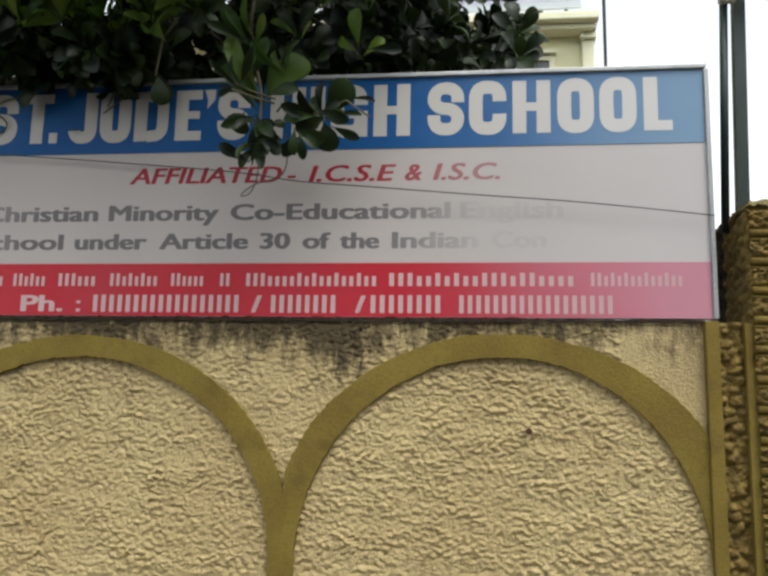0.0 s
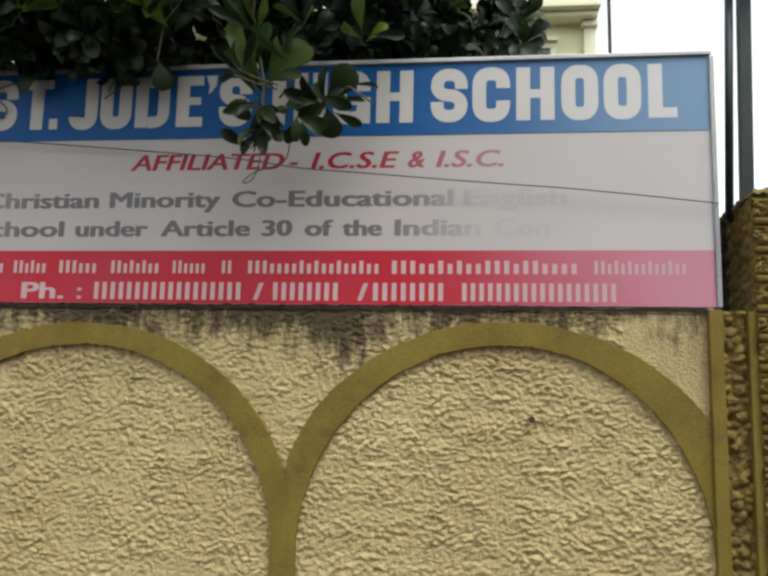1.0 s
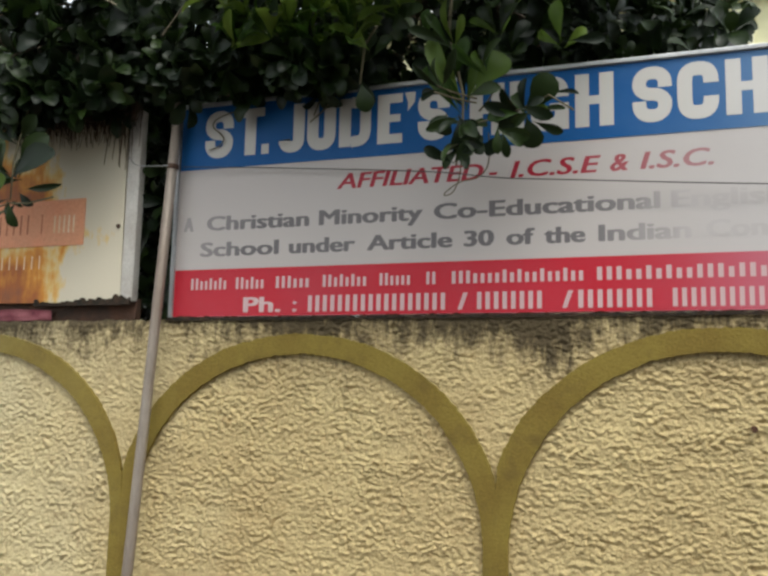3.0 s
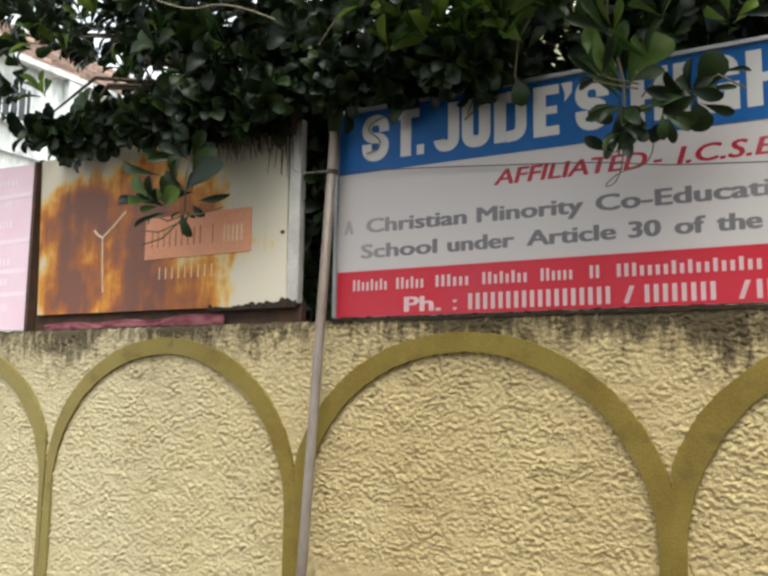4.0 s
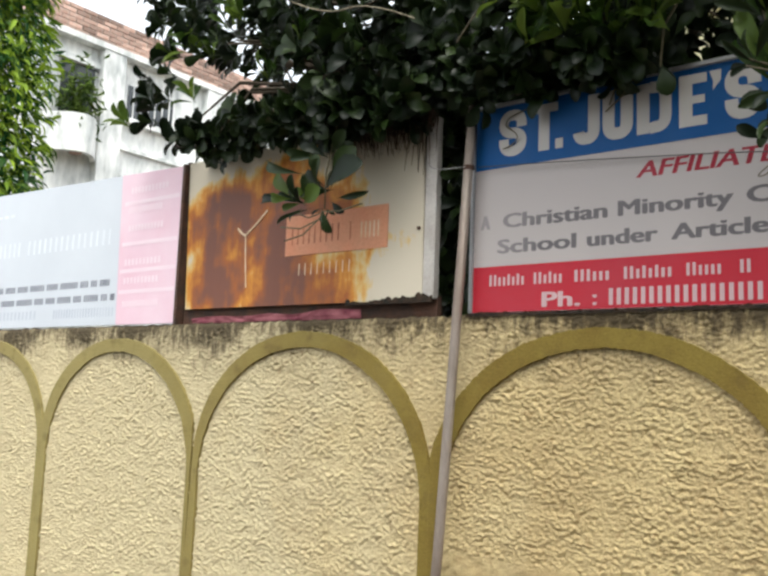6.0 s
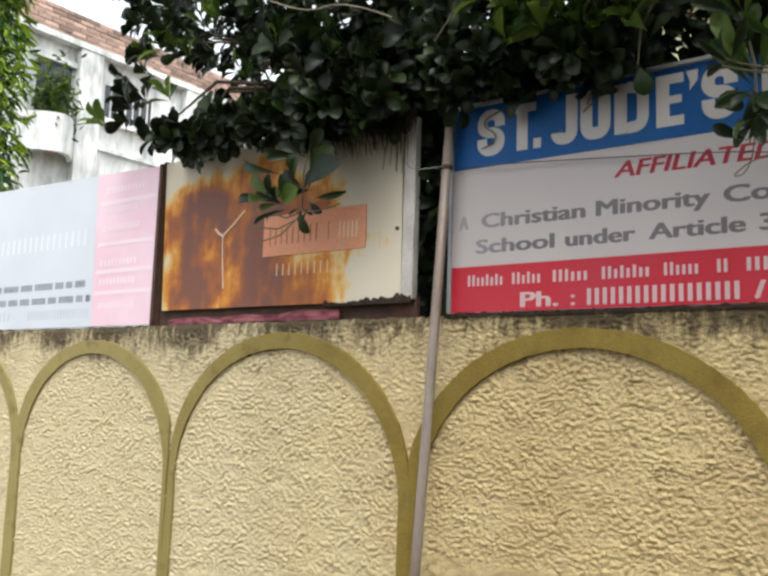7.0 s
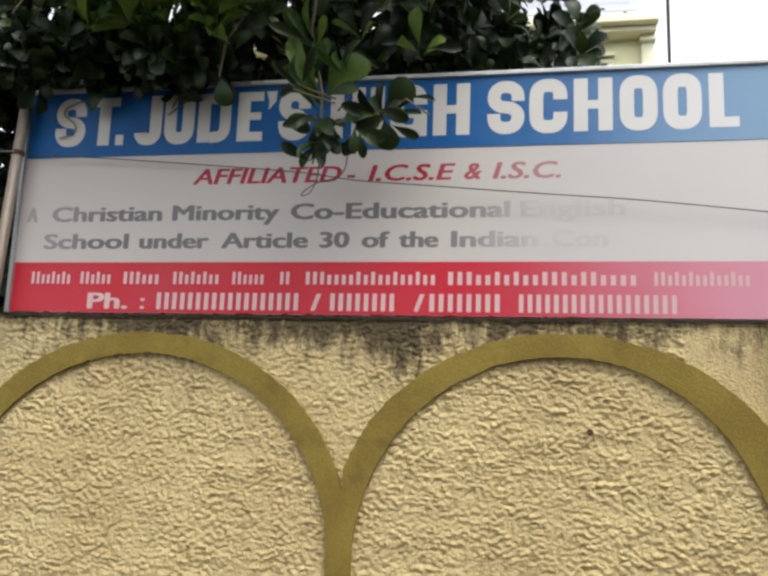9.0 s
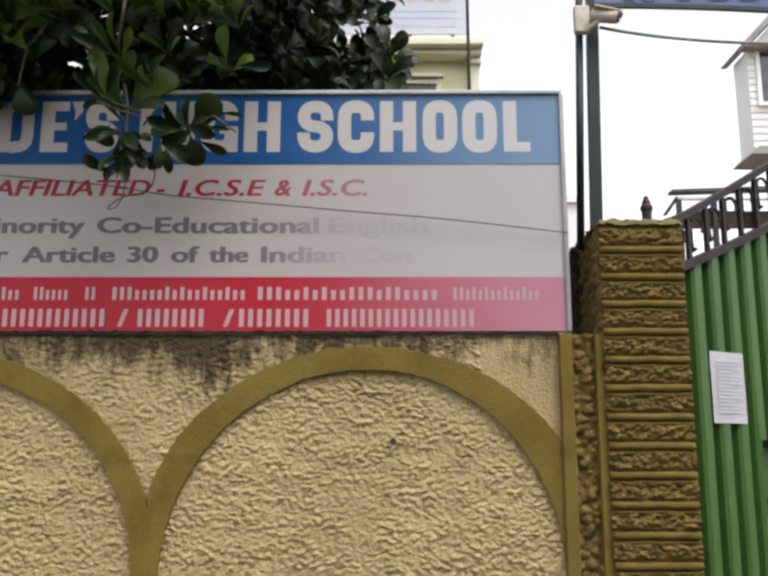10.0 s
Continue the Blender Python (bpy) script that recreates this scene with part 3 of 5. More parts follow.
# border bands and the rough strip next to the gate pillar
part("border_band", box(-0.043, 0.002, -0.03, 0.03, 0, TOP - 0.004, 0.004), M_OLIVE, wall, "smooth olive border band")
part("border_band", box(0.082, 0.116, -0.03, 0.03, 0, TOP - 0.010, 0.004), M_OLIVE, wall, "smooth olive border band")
X, Z = np.meshgrid(np.arange(0.0, 0.0851, 0.005), np.arange(0.3, TOP, 0.005))
h = 0.6 * pebbles(X, Z, 0.030, 0.028, 11) + 0.2 * grain(X / 0.012, Z / 0.012, 12) - 0.12
sheet("rough_strip", X, 0.006 - 0.05 * h, Z, M_STONE, wall, "strip of rough olive stone chips")
part("strip_base", box(0.0, 0.09, 0.008, 0.2, 0, TOP - 0.015), M_STONE, wall)

# ---- gate pillar ----
pillar = empty("gate_pillar", "olive-painted gate pillar of rough stone courses between smooth ridges", "pillar", at=(0.25, 0.16, 0))
PX0, PX1, PY0, PY1, PT = 0.108, 0.408, -0.04, 0.50, 2.255


def hang(ob, parent):
    ob.parent = parent
    ob.matrix_parent_inverse = Matrix.Translation(-parent.location)
    return ob


hang(part("core", box(PX0 + 0.02, PX1 - 0.01, PY0 + 0.02, PY1 - 0.01, 0, PT - 0.02), M_STONE), pillar)
X, Z = np.meshgrid(np.arange(PX0, PX1 + 0.001, 0.004), np.arange(0.3, PT + 0.001, 0.004))
h = 0.6 * pebbles(X, Z, 0.019, 0.015, 21) + 0.4 * pebbles(X, Z, 0.010, 0.009, 22) + 0.3 * grain(X / 0.06, Z / 0.03, 25) - 0.25
gap = (2.145 - Z) % 0.0985
gap = np.minimum(gap, 0.0985 - gap)
keep = np.clip((gap - 0.016) / 0.010, 0, 1)
h = h * keep - 0.15 * (1 - keep)
hang(sheet("front_courses", X, PY0 + 0.006 - 0.029 * h, Z, M_STONE), pillar)
# back part of the side face: deep shade put in as black, with algae
for ya, yb, m_, lab in ((PY0, 0.27, M_STONE, ""), (0.264, PY1, M_ALGAE_SHADE, "back of side, black for deep shade and algae")):
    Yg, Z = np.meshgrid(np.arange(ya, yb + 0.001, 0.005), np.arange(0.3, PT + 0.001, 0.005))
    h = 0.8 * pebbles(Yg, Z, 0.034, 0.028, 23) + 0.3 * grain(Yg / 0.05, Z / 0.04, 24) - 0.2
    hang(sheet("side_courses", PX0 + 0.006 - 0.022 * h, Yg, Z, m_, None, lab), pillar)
for k in range(20):
    z = 2.145 - 0.0985 * k
    bm = bmesh.new()
    for dz, r in ((0.0, 0.0135), (-0.022, 0.006)):
        tube([(PX0 + 0.003 + (PX1 - PX0 - 0.006) * i / 9, PY0 + 0.003 + 0.003 * noise.noise((i * 0.9, k * 3.1, dz)), z + dz + 0.003 * noise.noise((i * 0.5, k * 1.7, 2))) for i in range(10)], r, 8, bm)
    hang(part("ridge", bm, M_RIDGE, smooth=True), pillar)
X, Yg = np.meshgrid(np.linspace(0, 1, 46), np.linspace(0, 1, 50))
rim = np.minimum(np.minimum(X, 1 - X), np.minimum(Yg, 1 - Yg))
Zc = PT - 0.030 * np.clip(1 - rim / 0.09, 0, 1) ** 2 + 0.012 * grain(X * 7, Yg * 8, 31) + 0.010 * grain(X * 19, Yg * 22, 32)
hang(sheet("cap", PX0 - 0.002 + (PX1 - PX0 + 0.004) * X, PY0 - 0.008 + (PY1 - PY0 + 0.01) * Yg, Zc + 0.012, M_MOSS, None, "weathered mossy cement cap"), pillar)

# ---- lettering ----
def flat_text(body, x0, x1, zb, cap, y0, bold=0.0025, shear=0.0, depth=0.0005):
    """A printed word from x0 to x1 on a baseline zb with capitals cap high, thickened by overlaid copies. Returns vertices and faces."""
    verts, faces = [], []
    cu = bpy.data.curves.new("line", "FONT")
    cu.body, cu.size, cu.shear, cu.extrude = body, 1.0, shear, 0.001
    cu.resolution_u = 3
    ob = new("line", cu)
    me = bpy.data.meshes.new_from_object(ob.evaluated_get(bpy.context.evaluated_depsgraph_get()))
    co = np.array([v.co[:] for v in me.vertices])
    xa, xb = co[:, 0].min(), co[:, 0].max()
    for c, (dx, dz) in enumerate(((0, 0), (-1, 0.25), (1, 0.25), (-0.5, -0.3), (0.5, -0.3))):
        k = len(verts)
        for x, h, d in co:
            verts.append((x0 + bold + (x - xa) / (xb - xa) * (x1 - x0 - 2 * bold) + dx * bold, y0 - (depth + 0.00006 * c if d > 0 else 0.0), zb + h * cap / 0.72 + dz * bold))
        faces += [tuple(k + i for i in p.vertices) for p in me.polygons]
    bpy.data.objects.remove(ob)
    bpy.data.curves.remove(cu)
    bpy.data.meshes.remove(me)
    return verts, faces


def soft_arc(cx, cz, rx, rz, a0, a1, n=12, p=0.72):
    out = []
    for i in range(n + 1):
        a = radians(a0 + (a1 - a0) * i / n)
        c, s = math.cos(a), math.sin(a)
        out.append((cx + rx * math.copysign(abs(c) ** p, c), cz + rz * math.copysign(abs(s) ** p, s)))
    return out


def stroke(pts, t, y0, y1, bm, closed=False):
    n, left, right = len(pts), [], []
    for i, (x, z) in enumerate(pts):
        a = pts[(i - 1) % n] if closed or i else pts[0]
        b = pts[(i + 1) % n] if closed or i < n - 1 else pts[-1]
        dx, dz = b[0] - a[0], b[1] - a[1]
        q = math.hypot(dx, dz) or 1.0
        left.append((x - dz / q * t / 2, z + dx / q * t / 2))
        right.append((x + dz / q * t / 2, z - dx / q * t / 2))
    strip(left, right, y0, y1, closed, bm)


def block_letter(ch, x0, x1, z0, z1, y0, y1):
    """A heavy condensed capital with rounded bowls."""
    bm = bmesh.new()
    w, h = x1 - x0, z1 - z0
    t = 0.385 * 0.128
    l, r, b, u = x0 + t / 2, x1 - t / 2, z0 + t * 0.42, z1 - t * 0.42
    cx, rx, rz = (l + r) / 2, (r - l) / 2, min(0.05, (r - l) * 0.62)
    top = lambda a0, a1: soft_arc(cx, u - rz, rx, rz, a0, a1)
    bot = lambda a0, a1: soft_arc(cx, b + rz, rx, rz, a0, a1)
    if ch == "O":
        stroke(top(0, 180) + bot(180, 360), t, y0, y1, bm, True)
    elif ch in "CG":
        stroke([(r, z0 + h * 0.62)] + top(0, 180) + bot(180, 360) + [(r, z0 + h * (0.38 if ch == "C" else 0.2))], t, y0, y1, bm)
        if ch == "G":
            box(r - t / 2, x1, y0 - 0.0003, y1, z0, z0 + h * 0.5, bm=bm)
            box(cx, r - t / 2, y0, y1, z0 + h * 0.36, z0 + h * 0.5, bm=bm)
    elif ch == "U":
        stroke([(l, z1)] + bot(180, 360) + [(r, z1)], t, y0, y1, bm)
    elif ch == "J":
        stroke([(r, z1)] + bot(0, -180)[:10] + [(l, b + rz * 0.6), (l, z0 + h * 0.24)], t, y0, y1, bm)
    elif ch == "S":
        m = z0 + h * 0.5
        c1, c2, g = m + 0.036, m - 0.036, u - m - 0.036
        pts = [(r, c1 - 0.012)] + soft_arc(cx, c1, rx, g, 0, 180, p=0.85) + soft_arc(cx, c1, rx, 0.036, 180, 270, p=1.0)[1:] + soft_arc(cx, c2, rx, 0.036, 90, 0, p=1.0)[1:] + soft_arc(cx, c2, rx, g, 0, -180, p=0.85)[1:] + [(l, c2 + 0.012)]
        stroke(pts, t * 0.94, y0, y1, bm)
    elif ch == "D":
        box(x0, x0 + t, y0 - 0.0003, y1, z0, z1, bm=bm)
        stroke([(x0 + t, z1 - t * 0.36)] + soft_arc(cx, u - rz, rx, rz, 90, 0) + soft_arc(cx, b + rz, rx, rz, 360, 270) + [(x0 + t, z0 + t * 0.36)], t * 0.9, y0, y1, bm)
    elif ch in "HIETL":
        if ch == "T":
            box(cx - t / 2, cx + t / 2, y0, y1, z0, z1 - t * 0.75, bm=bm)
            box(x0, x1, y0, y1, z1 - t * 0.75, z1, bm=bm)
        else:
            box(x0, x0 + (w if ch == "I" else t), y0, y1, z0, z1, bm=bm)
        if ch == "H":
            box(x1 - t, x1, y0, y1, z0, z1, bm=bm)
            box(x0 + t, x1 - t, y0, y1, z0 + h * 0.42, z0 + h * 0.58, bm=bm)
        if ch in "EL":
            box(x0 + t, x1, y0, y1, z0, z0 + t * 0.75, bm=bm)
        if ch == "E":
            box(x0 + t, x1, y0, y1, z1 - t * 0.75, z1, bm=bm)
            box(x0 + t, x1 - 0.008, y0, y1, z0 + h * 0.43, z0 + h * 0.58, bm=bm)
    elif ch == ".":
        box(x0, x1, y0, y1, z0, z0 + t * 0.85, bm=bm)
    else:
        prism([(x0, z1), (x1, z1), (x1 - 0.002, z1 - 0.04), (x0 + 0.012, z1 - 0.075), (x0 + 0.014, z1 - 0.04)], y0, y1, bm)
    return bm


def bar_row(spans, z0, z1, y0, depth, material, parent, label="", fix=None, fill=0.62):
    """Rows of small bars, one joined mesh a row."""
    bm = bmesh.new()
    for x0, x1, n in spans:
        step = (x1 - x0) / n
        for i in range(n):
            box(x0 + i * step, x0 + (i + fill) * step, y0 - depth, y0, z0, z1, bm=bm)
    ob = tagged(part("writing", bm, material, None if fix else parent, label), kind="stuff")
    if fix:
        hang(ob, parent)


def bar_words(spans, z0, z1, y0, depth, material, parent, low=1.0):
    """Larger bars, each a part of its own; equal bars share a mesh. Below 1, low is the height of most bars after a word's first."""
    made, r = {}, random.Random(9)
    for x0, x1, n in spans:
        n *= 2
        step = (x1 - x0) / n
        for i in range(n):
            high = (z1 - z0) * (1.0 if i < 2 or r.random() < 0.22 else low)
            key = (round(step, 3), round(high, 4))
            if key not in made:
                ob = part("bar", box(0, step * 0.52, -depth, 0, 0, high), material, parent)
                made[key] = ob.data
            else:
                ob = new("bar", made[key])
                ob.parent = parent
            ob.location = (x0 + i * step, y0, z0)


# ---- school signboard ----
SX0, SX1, SZ0, SZ1 = -2.842, 0.002, 1.856, 2.762
sign = empty("signboard", "school signboard with blue, white and red bands on the wall", "signboard")
panel = part("panel", box(SX0 + 0.01, SX1 - 0.01, 0.0, 0.024, SZ0, SZ1 - 0.008), M_WHITE, sign, "greyish white printed flex sheet")
title_band = part("title_band", box(SX0 + 0.012, SX1 - 0.012, -0.002, 0.004, 2.480, SZ1 - 0.012), M_BLUE, sign, "deep blue band, one end paled by bleaching and painted glare")
lower_band = part("lower_band", box(SX0 + 0.012, SX1 - 0.012, -0.002, 0.004, SZ0 + 0.002, 2.053), M_RED, sign, "crimson band, one end pinked by bleaching and painted glare")
part("top_rail", box(SX0, SX1, -0.012, 0.03, SZ1 - 0.010, SZ1 + 0.006, 0.003), M_ALU, sign, "thin dull aluminium edging")
part("end_rail", box(SX1 - 0.010, SX1 + 0.006, -0.012, 0.03, SZ0, SZ1 - 0.012, 0.003), M_ALU, sign, "thin dull aluminium edging")
part("end_rail", box(SX0 - 0.006, SX0 + 0.010, -0.012, 0.03, SZ0, SZ1 - 0.012, 0.003), M_ALU, sign, "thin dull aluminium edging")
for x in (SX0 + 0.05, -1.4, SX1 - 0.05):
    part("back_post", box(x - 0.015, x + 0.015, 0.03, 0.06, 1.75, SZ1 - 0.02), M_BACK, sign, "dark iron upright")
part("back_rail", box(SX0, SX1, 0.03, 0.055, 2.3, 2.33), M_BACK, sign, "dark iron rail")
TITLE = (("S", -2.717, -2.583), ("T", -2.565, -2.440), (".", -2.450, -2.417), ("J", -2.372, -2.258), ("U", -2.246, -2.122), ("D", -2.106, -1.970),
         ("E", -1.944, -1.842), ("'", -1.833, -1.790), ("S", -1.780, -1.652), ("H", -1.574, -1.442), ("I", -1.422, -1.368), ("G", -1.344, -1.206),
         ("H", -1.183, -1.048), ("S", -0.985, -0.849), ("C", -0.833, -0.698), ("H", -0.676, -0.541), ("O", -0.517, -0.388), ("O", -0.369, -0.240), ("L", -0.216, -0.118))
for i, (ch, a, b) in enumerate(TITLE):
    part("letter", block_letter(ch, a, b, 2.527 if ch != "'" else 2.527, 2.726, -0.0028, -0.001), M_TITLE, title_band)


def line(words, zb, cap, material, label="", **kw):
    for body, x0, x1 in words:
        v, f = flat_text(body, x0, x1, zb, cap, 0.0, **kw)
        mesh_ob("word", v, f, material, panel, label)


line((("AFFILIATED", -2.110, -1.520), ("-", -1.500, -1.468), ("I.C.S.E", -1.420, -1.095), ("&", -1.064, -1.000), ("I.S.C.", -0.962, -0.720)), 2.359, 0.063, M_REDTEXT, "slanting red letters", bold=0.0034, shear=0.22)
line((("A", -2.800, -2.752), ("Christian", -2.691, -2.224), ("Minority", -2.183, -1.753), ("Co-Educational", -1.711, -0.897), ("English", -0.862, -0.500)), 2.217, 0.061, M_GREYTEXT, "faded grey letters", bold=0.0052)
line((("School", -2.716, -2.354), ("under", -2.310, -2.025), ("Article", -1.977, -1.636), ("30", -1.594, -1.479), ("of", -1.435, -1.330), ("the", -1.298, -1.151), ("Indian", -1.107, -0.798), ("Con", -0.753, -0.560)), 2.108, 0.060, M_GREYTEXT, "faded grey letters", bold=0.0052)
bar_words(((-2.749, -2.575, 4), (-2.54, -2.405, 3), (-2.36, -2.205, 3), (-2.157, -1.965, 4), (-1.921, -1.79, 3), (-1.735, -1.69, 1), (-1.637, -1.148, 9), (-1.113, -0.455, 10), (-0.41, -0.095, 7)), 1.969, 2.016, -0.002, 0.0006, M_WHITETEXT, lower_band, 0.76)
bar_words(((-2.217, -1.647, 9), (-1.541, -1.291, 4), (-1.178, -0.915, 4), (-0.864, -0.325, 9)), 1.872, 1.936, -0.002, 0.0006, M_WHITETEXT, lower_band)
for body, x0, x1 in (("Ph.", -2.503, -2.335), (":", -2.284, -2.266), ("/", -1.614, -1.576), ("/", -1.234, -1.196)):
    v, f = flat_text(body, x0, x1, 1.874, 0.062, -0.002, bold=0.0045)
    mesh_ob("word", v, f, M_WHITETEXT, lower_band)

# black growth along the foot of the signboard
r = random.Random(3)
xs = np.arange(-2.86, 0.02, 0.011)
hgt = 0.001 + 0.022 * np.clip(grain(xs / 0.09, xs * 0 + 0.4, 41) + 0.02, 0, 1) + 0.014 * np.clip(grain(xs / 0.03, xs * 0 + 7.4, 42), 0, 1)
hgt *= np.clip((0.05 - xs) / 0.8, 0.12, 1)
part("algae_ridge", strip([(x, 1.846 - 0.005 * (1 + noise.noise((x * 60, 1, 0)))) for x in xs], [(x, 1.851 + v) for x, v in zip(xs, hgt)], -0.007, -0.0025), M_ALGAE_SHADE, wall, "black growth along the wall top")

# ---- rusted board ----
rb = empty("rusted_board", "rust-eaten white enamel board in an iron frame on the wall", "signboard")
part("sheet", prism([(-4.790, 1.936), (-3.115, 1.930), (-3.13, 2.80), (-4.83, 2.805)], 0.022, 0.034), M_RUST, rb, "white enamel sheet eaten by orange rust")
part("frame_side", box(-3.112, -3.05, 0.016, 0.06, 1.932, 2.78, 0.006), M_GREYPAINT, rb, "pale painted frame side")
part("frame_side", box(-4.868, -4.835, 0.03, 0.07, 1.84, 2.82, 0.004), M_BACK, rb, "dark rusty iron upright")
part("frame_base", box(-4.87, -3.05, 0.05, 0.085, 1.84, 1.945), M_BACK, rb, "dark rusty iron base")
painted_box = part("painted_box", box(-4.000, -3.325, 0.018, 0.023, 2.188, 2.398), M_ORANGE, rb, "faded orange painted rectangle")
bm = bmesh.new()
for p, t in ((((-4.376, 2.372), (-4.345, 2.345), (-4.312, 2.328)), 0.011), (((-4.150, 2.452), (-4.23, 2.385), (-4.312, 2.328)), 0.010), (((-4.312, 2.335), (-4.303, 2.2), (-4.288, 2.04)), 0.007)):
    stroke(p, t, 0.018 - 0.0004 * t * 50, 0.022, bm)
part("painted_mark", bm, M_PALE, rb, "thin pale forked mark")
bar_row(((-3.955, -3.60, 9), (-3.56, -3.53, 1)), 2.245, 2.335, 0.018, 0.0006, M_WORN, painted_box, "worn dark bars", fill=0.2)
bar_row(((-3.49, -3.36, 5),), 2.245, 2.325, 0.018, 0.0006, M_PALE, painted_box, "worn pale bars", fill=0.34)
bar_row(((-3.90, -3.52, 9),), 2.085, 2.145, 0.022, 0.0006, M_PALE, rb, "worn pale bars", fill=0.16)
bolt = part("bolt", tube([(-3.144, 0.024, 2.262), (-3.144, 0.014, 2.262)], 0.009, 10), M_BACK, rb, "rusty bolt head")
xs = np.arange(-3.56, -3.05, 0.009)
hgt = np.clip(0.006 + 0.035 * (grain(xs / 0.07, xs * 0 + 2.4, 43) + 0.35) + 0.02 * grain(xs / 0.02, xs * 0 + 5.4, 44), 0.002, 0.06)
part("dirt_ridge", strip([(x, 1.915) for x in xs], [(x, 1.925 + v) for x, v in zip(xs, hgt)], 0.006, 0.021), M_ALGAE_SHADE, rb, "black growth along the lower edge")
cl = empty("cloth_strip", "crumpled dark maroon banner strip on the wall top", "cloth")
X, Z = np.meshgrid(np.linspace(-4.72, -3.47, 80), np.linspace(0, 1, 8))
sheet("strip", X, 0.02 + 0.012 * grain(X / 0.07, Z * 2, 51), 1.853 + Z * (0.040 + 0.034 * grain(X / 0.25, X * 0, 52) + 0.012 * (X + 4.45)), mat("magenta_cloth", (0.12, 0.02, 0.035), (0.26, 0.09, 0.10), scale=9, rough=0.9, bump=0.3), cl)

# ---- long white and pink flex board ----
fb = empty("flex_board", "long white flex advertising board with a pink end panel", "signboard")
part("panel", prism([(-9.4, 1.858), (-5.430, 1.858), (-5.470, 2.812), (-9.4, 2.93)], 0.0, 0.03), M_FLEX, fb, "bluish white flex sheet")
part("end_panel", prism([(-5.428, 1.858), (-4.845, 1.858), (-4.862, 2.790), (-5.468, 2.812)], -0.002, 0.03), M_PINK, fb, "faded pink end panel")
part("side_rail", box(-4.862, -4.838, -0.004, 0.04, 1.85, 2.80), M_BACK, fb, "thin dark edge")
for z in (2.70, 2.575, 2.46, 2.245, 2.13, 1.985):
    r = random.Random(int(z * 1000))
    bar_row(((-5.38 + 0.02 * r.random(), -5.05 + 0.1 * r.random(), r.randint(10, 14)),), z - 0.02, z + 0.018, -0.002, 0.0015, M_PINK2, fb, "faint pale bars")
for z in (2.62, 2.36, 2.19, 2.06):
    part("stripe", box(-5.42, -4.87, -0.0035, -0.002, z - 0.012, z + 0.012), M_PINK2, fb, "faint pale stripe")
bar_row(((-6.95, -6.62, 5), (-6.55, -5.50, 15)), 2.375, 2.475, 0.0, 0.0015, M_FADEGREY, fb, "large faded grey bars", fill=0.3)


def words(x0, x1, pitch, seed):
    """Spans of bars with gaps between them, like words on a line."""
    r, out = random.Random(seed), []
    while x0 < x1:
        n = r.randint(3, 9)
        out.append((x0, min(x0 + n * pitch, x1), n))
        x0 += (n + 1.2) * pitch
    return out


bar_row(words(-8.6, -5.52, 0.0235, 1), 2.108, 2.15, 0.0, 0.0015, M_INK, fb, "dark grey bars")
bar_row(words(-8.6, -5.46, 0.0235, 2), 2.014, 2.056, 0.0, 0.0015, M_INK, fb, "dark grey bars")
bar_row(((-8.2, -6.35, 36), (-6.15, -5.45, 22)), 1.912, 1.972, 0.0, 0.0015, M_MIDGREY, fb, "grey bars", fill=0.4)
bar_row(((-7.2, -6.75, 5),), 2.675, 2.695, 0.0, 0.0015, M_FADEGREY, fb, "short grey bar")

nail = empty("nail", "rusty nail in the roughcast wall", "nail")
part("shank", tube([(-0.627, 0.0, 1.473), (-0.627, -0.030, 1.470)], 0.006, 8), M_BACK, nail)
part("head", tube([(-0.627, -0.030, 1.470), (-0.627, -0.034, 1.4695)], 0.011, 10), M_BACK, nail)

# ---- leaning pipe and wires ----
pp = empty("leaning_pipe", "galvanised steel pipe leaning against the wall", "pipe")
part("pipe", tube([(-2.962, -0.12, 0.0), (-2.918, -0.085, 0.85), (-2.880, -0.065, 1.65), (-2.818, -0.055, 2.76)], 0.0215, 14), M_POLE, pp, smooth=True)
part("clip", tube([(-2.8335, -0.056, 2.475), (-2.8325, -0.056, 2.495)], 0.0245, 12), M_BACK, pp, "dark wire binding")


def cable(name, pts, radius, material, label):
    cu = bpy.data.curves.new(name, "CURVE")
    cu.dimensions, cu.bevel_depth, cu.bevel_resolution, cu.resolution_u = "3D", radius, 2, 6
    sp = cu.splines.new("NURBS")
    sp.points.add(len(pts) - 1)
    for q, p in zip(sp.points, pts):
        q.co = (*p, 1)
    sp.use_endpoint_u, sp.order_u = True, 3
    cu.materials.append(material)
    return tagged(new(name, cu), label, "tendril" if "tendril" in name else "vine" if "vine" in name else "cable", "dry tendrils" if name == "dry_tendril" else "vines in the tree" if name == "dry_vine" else "")


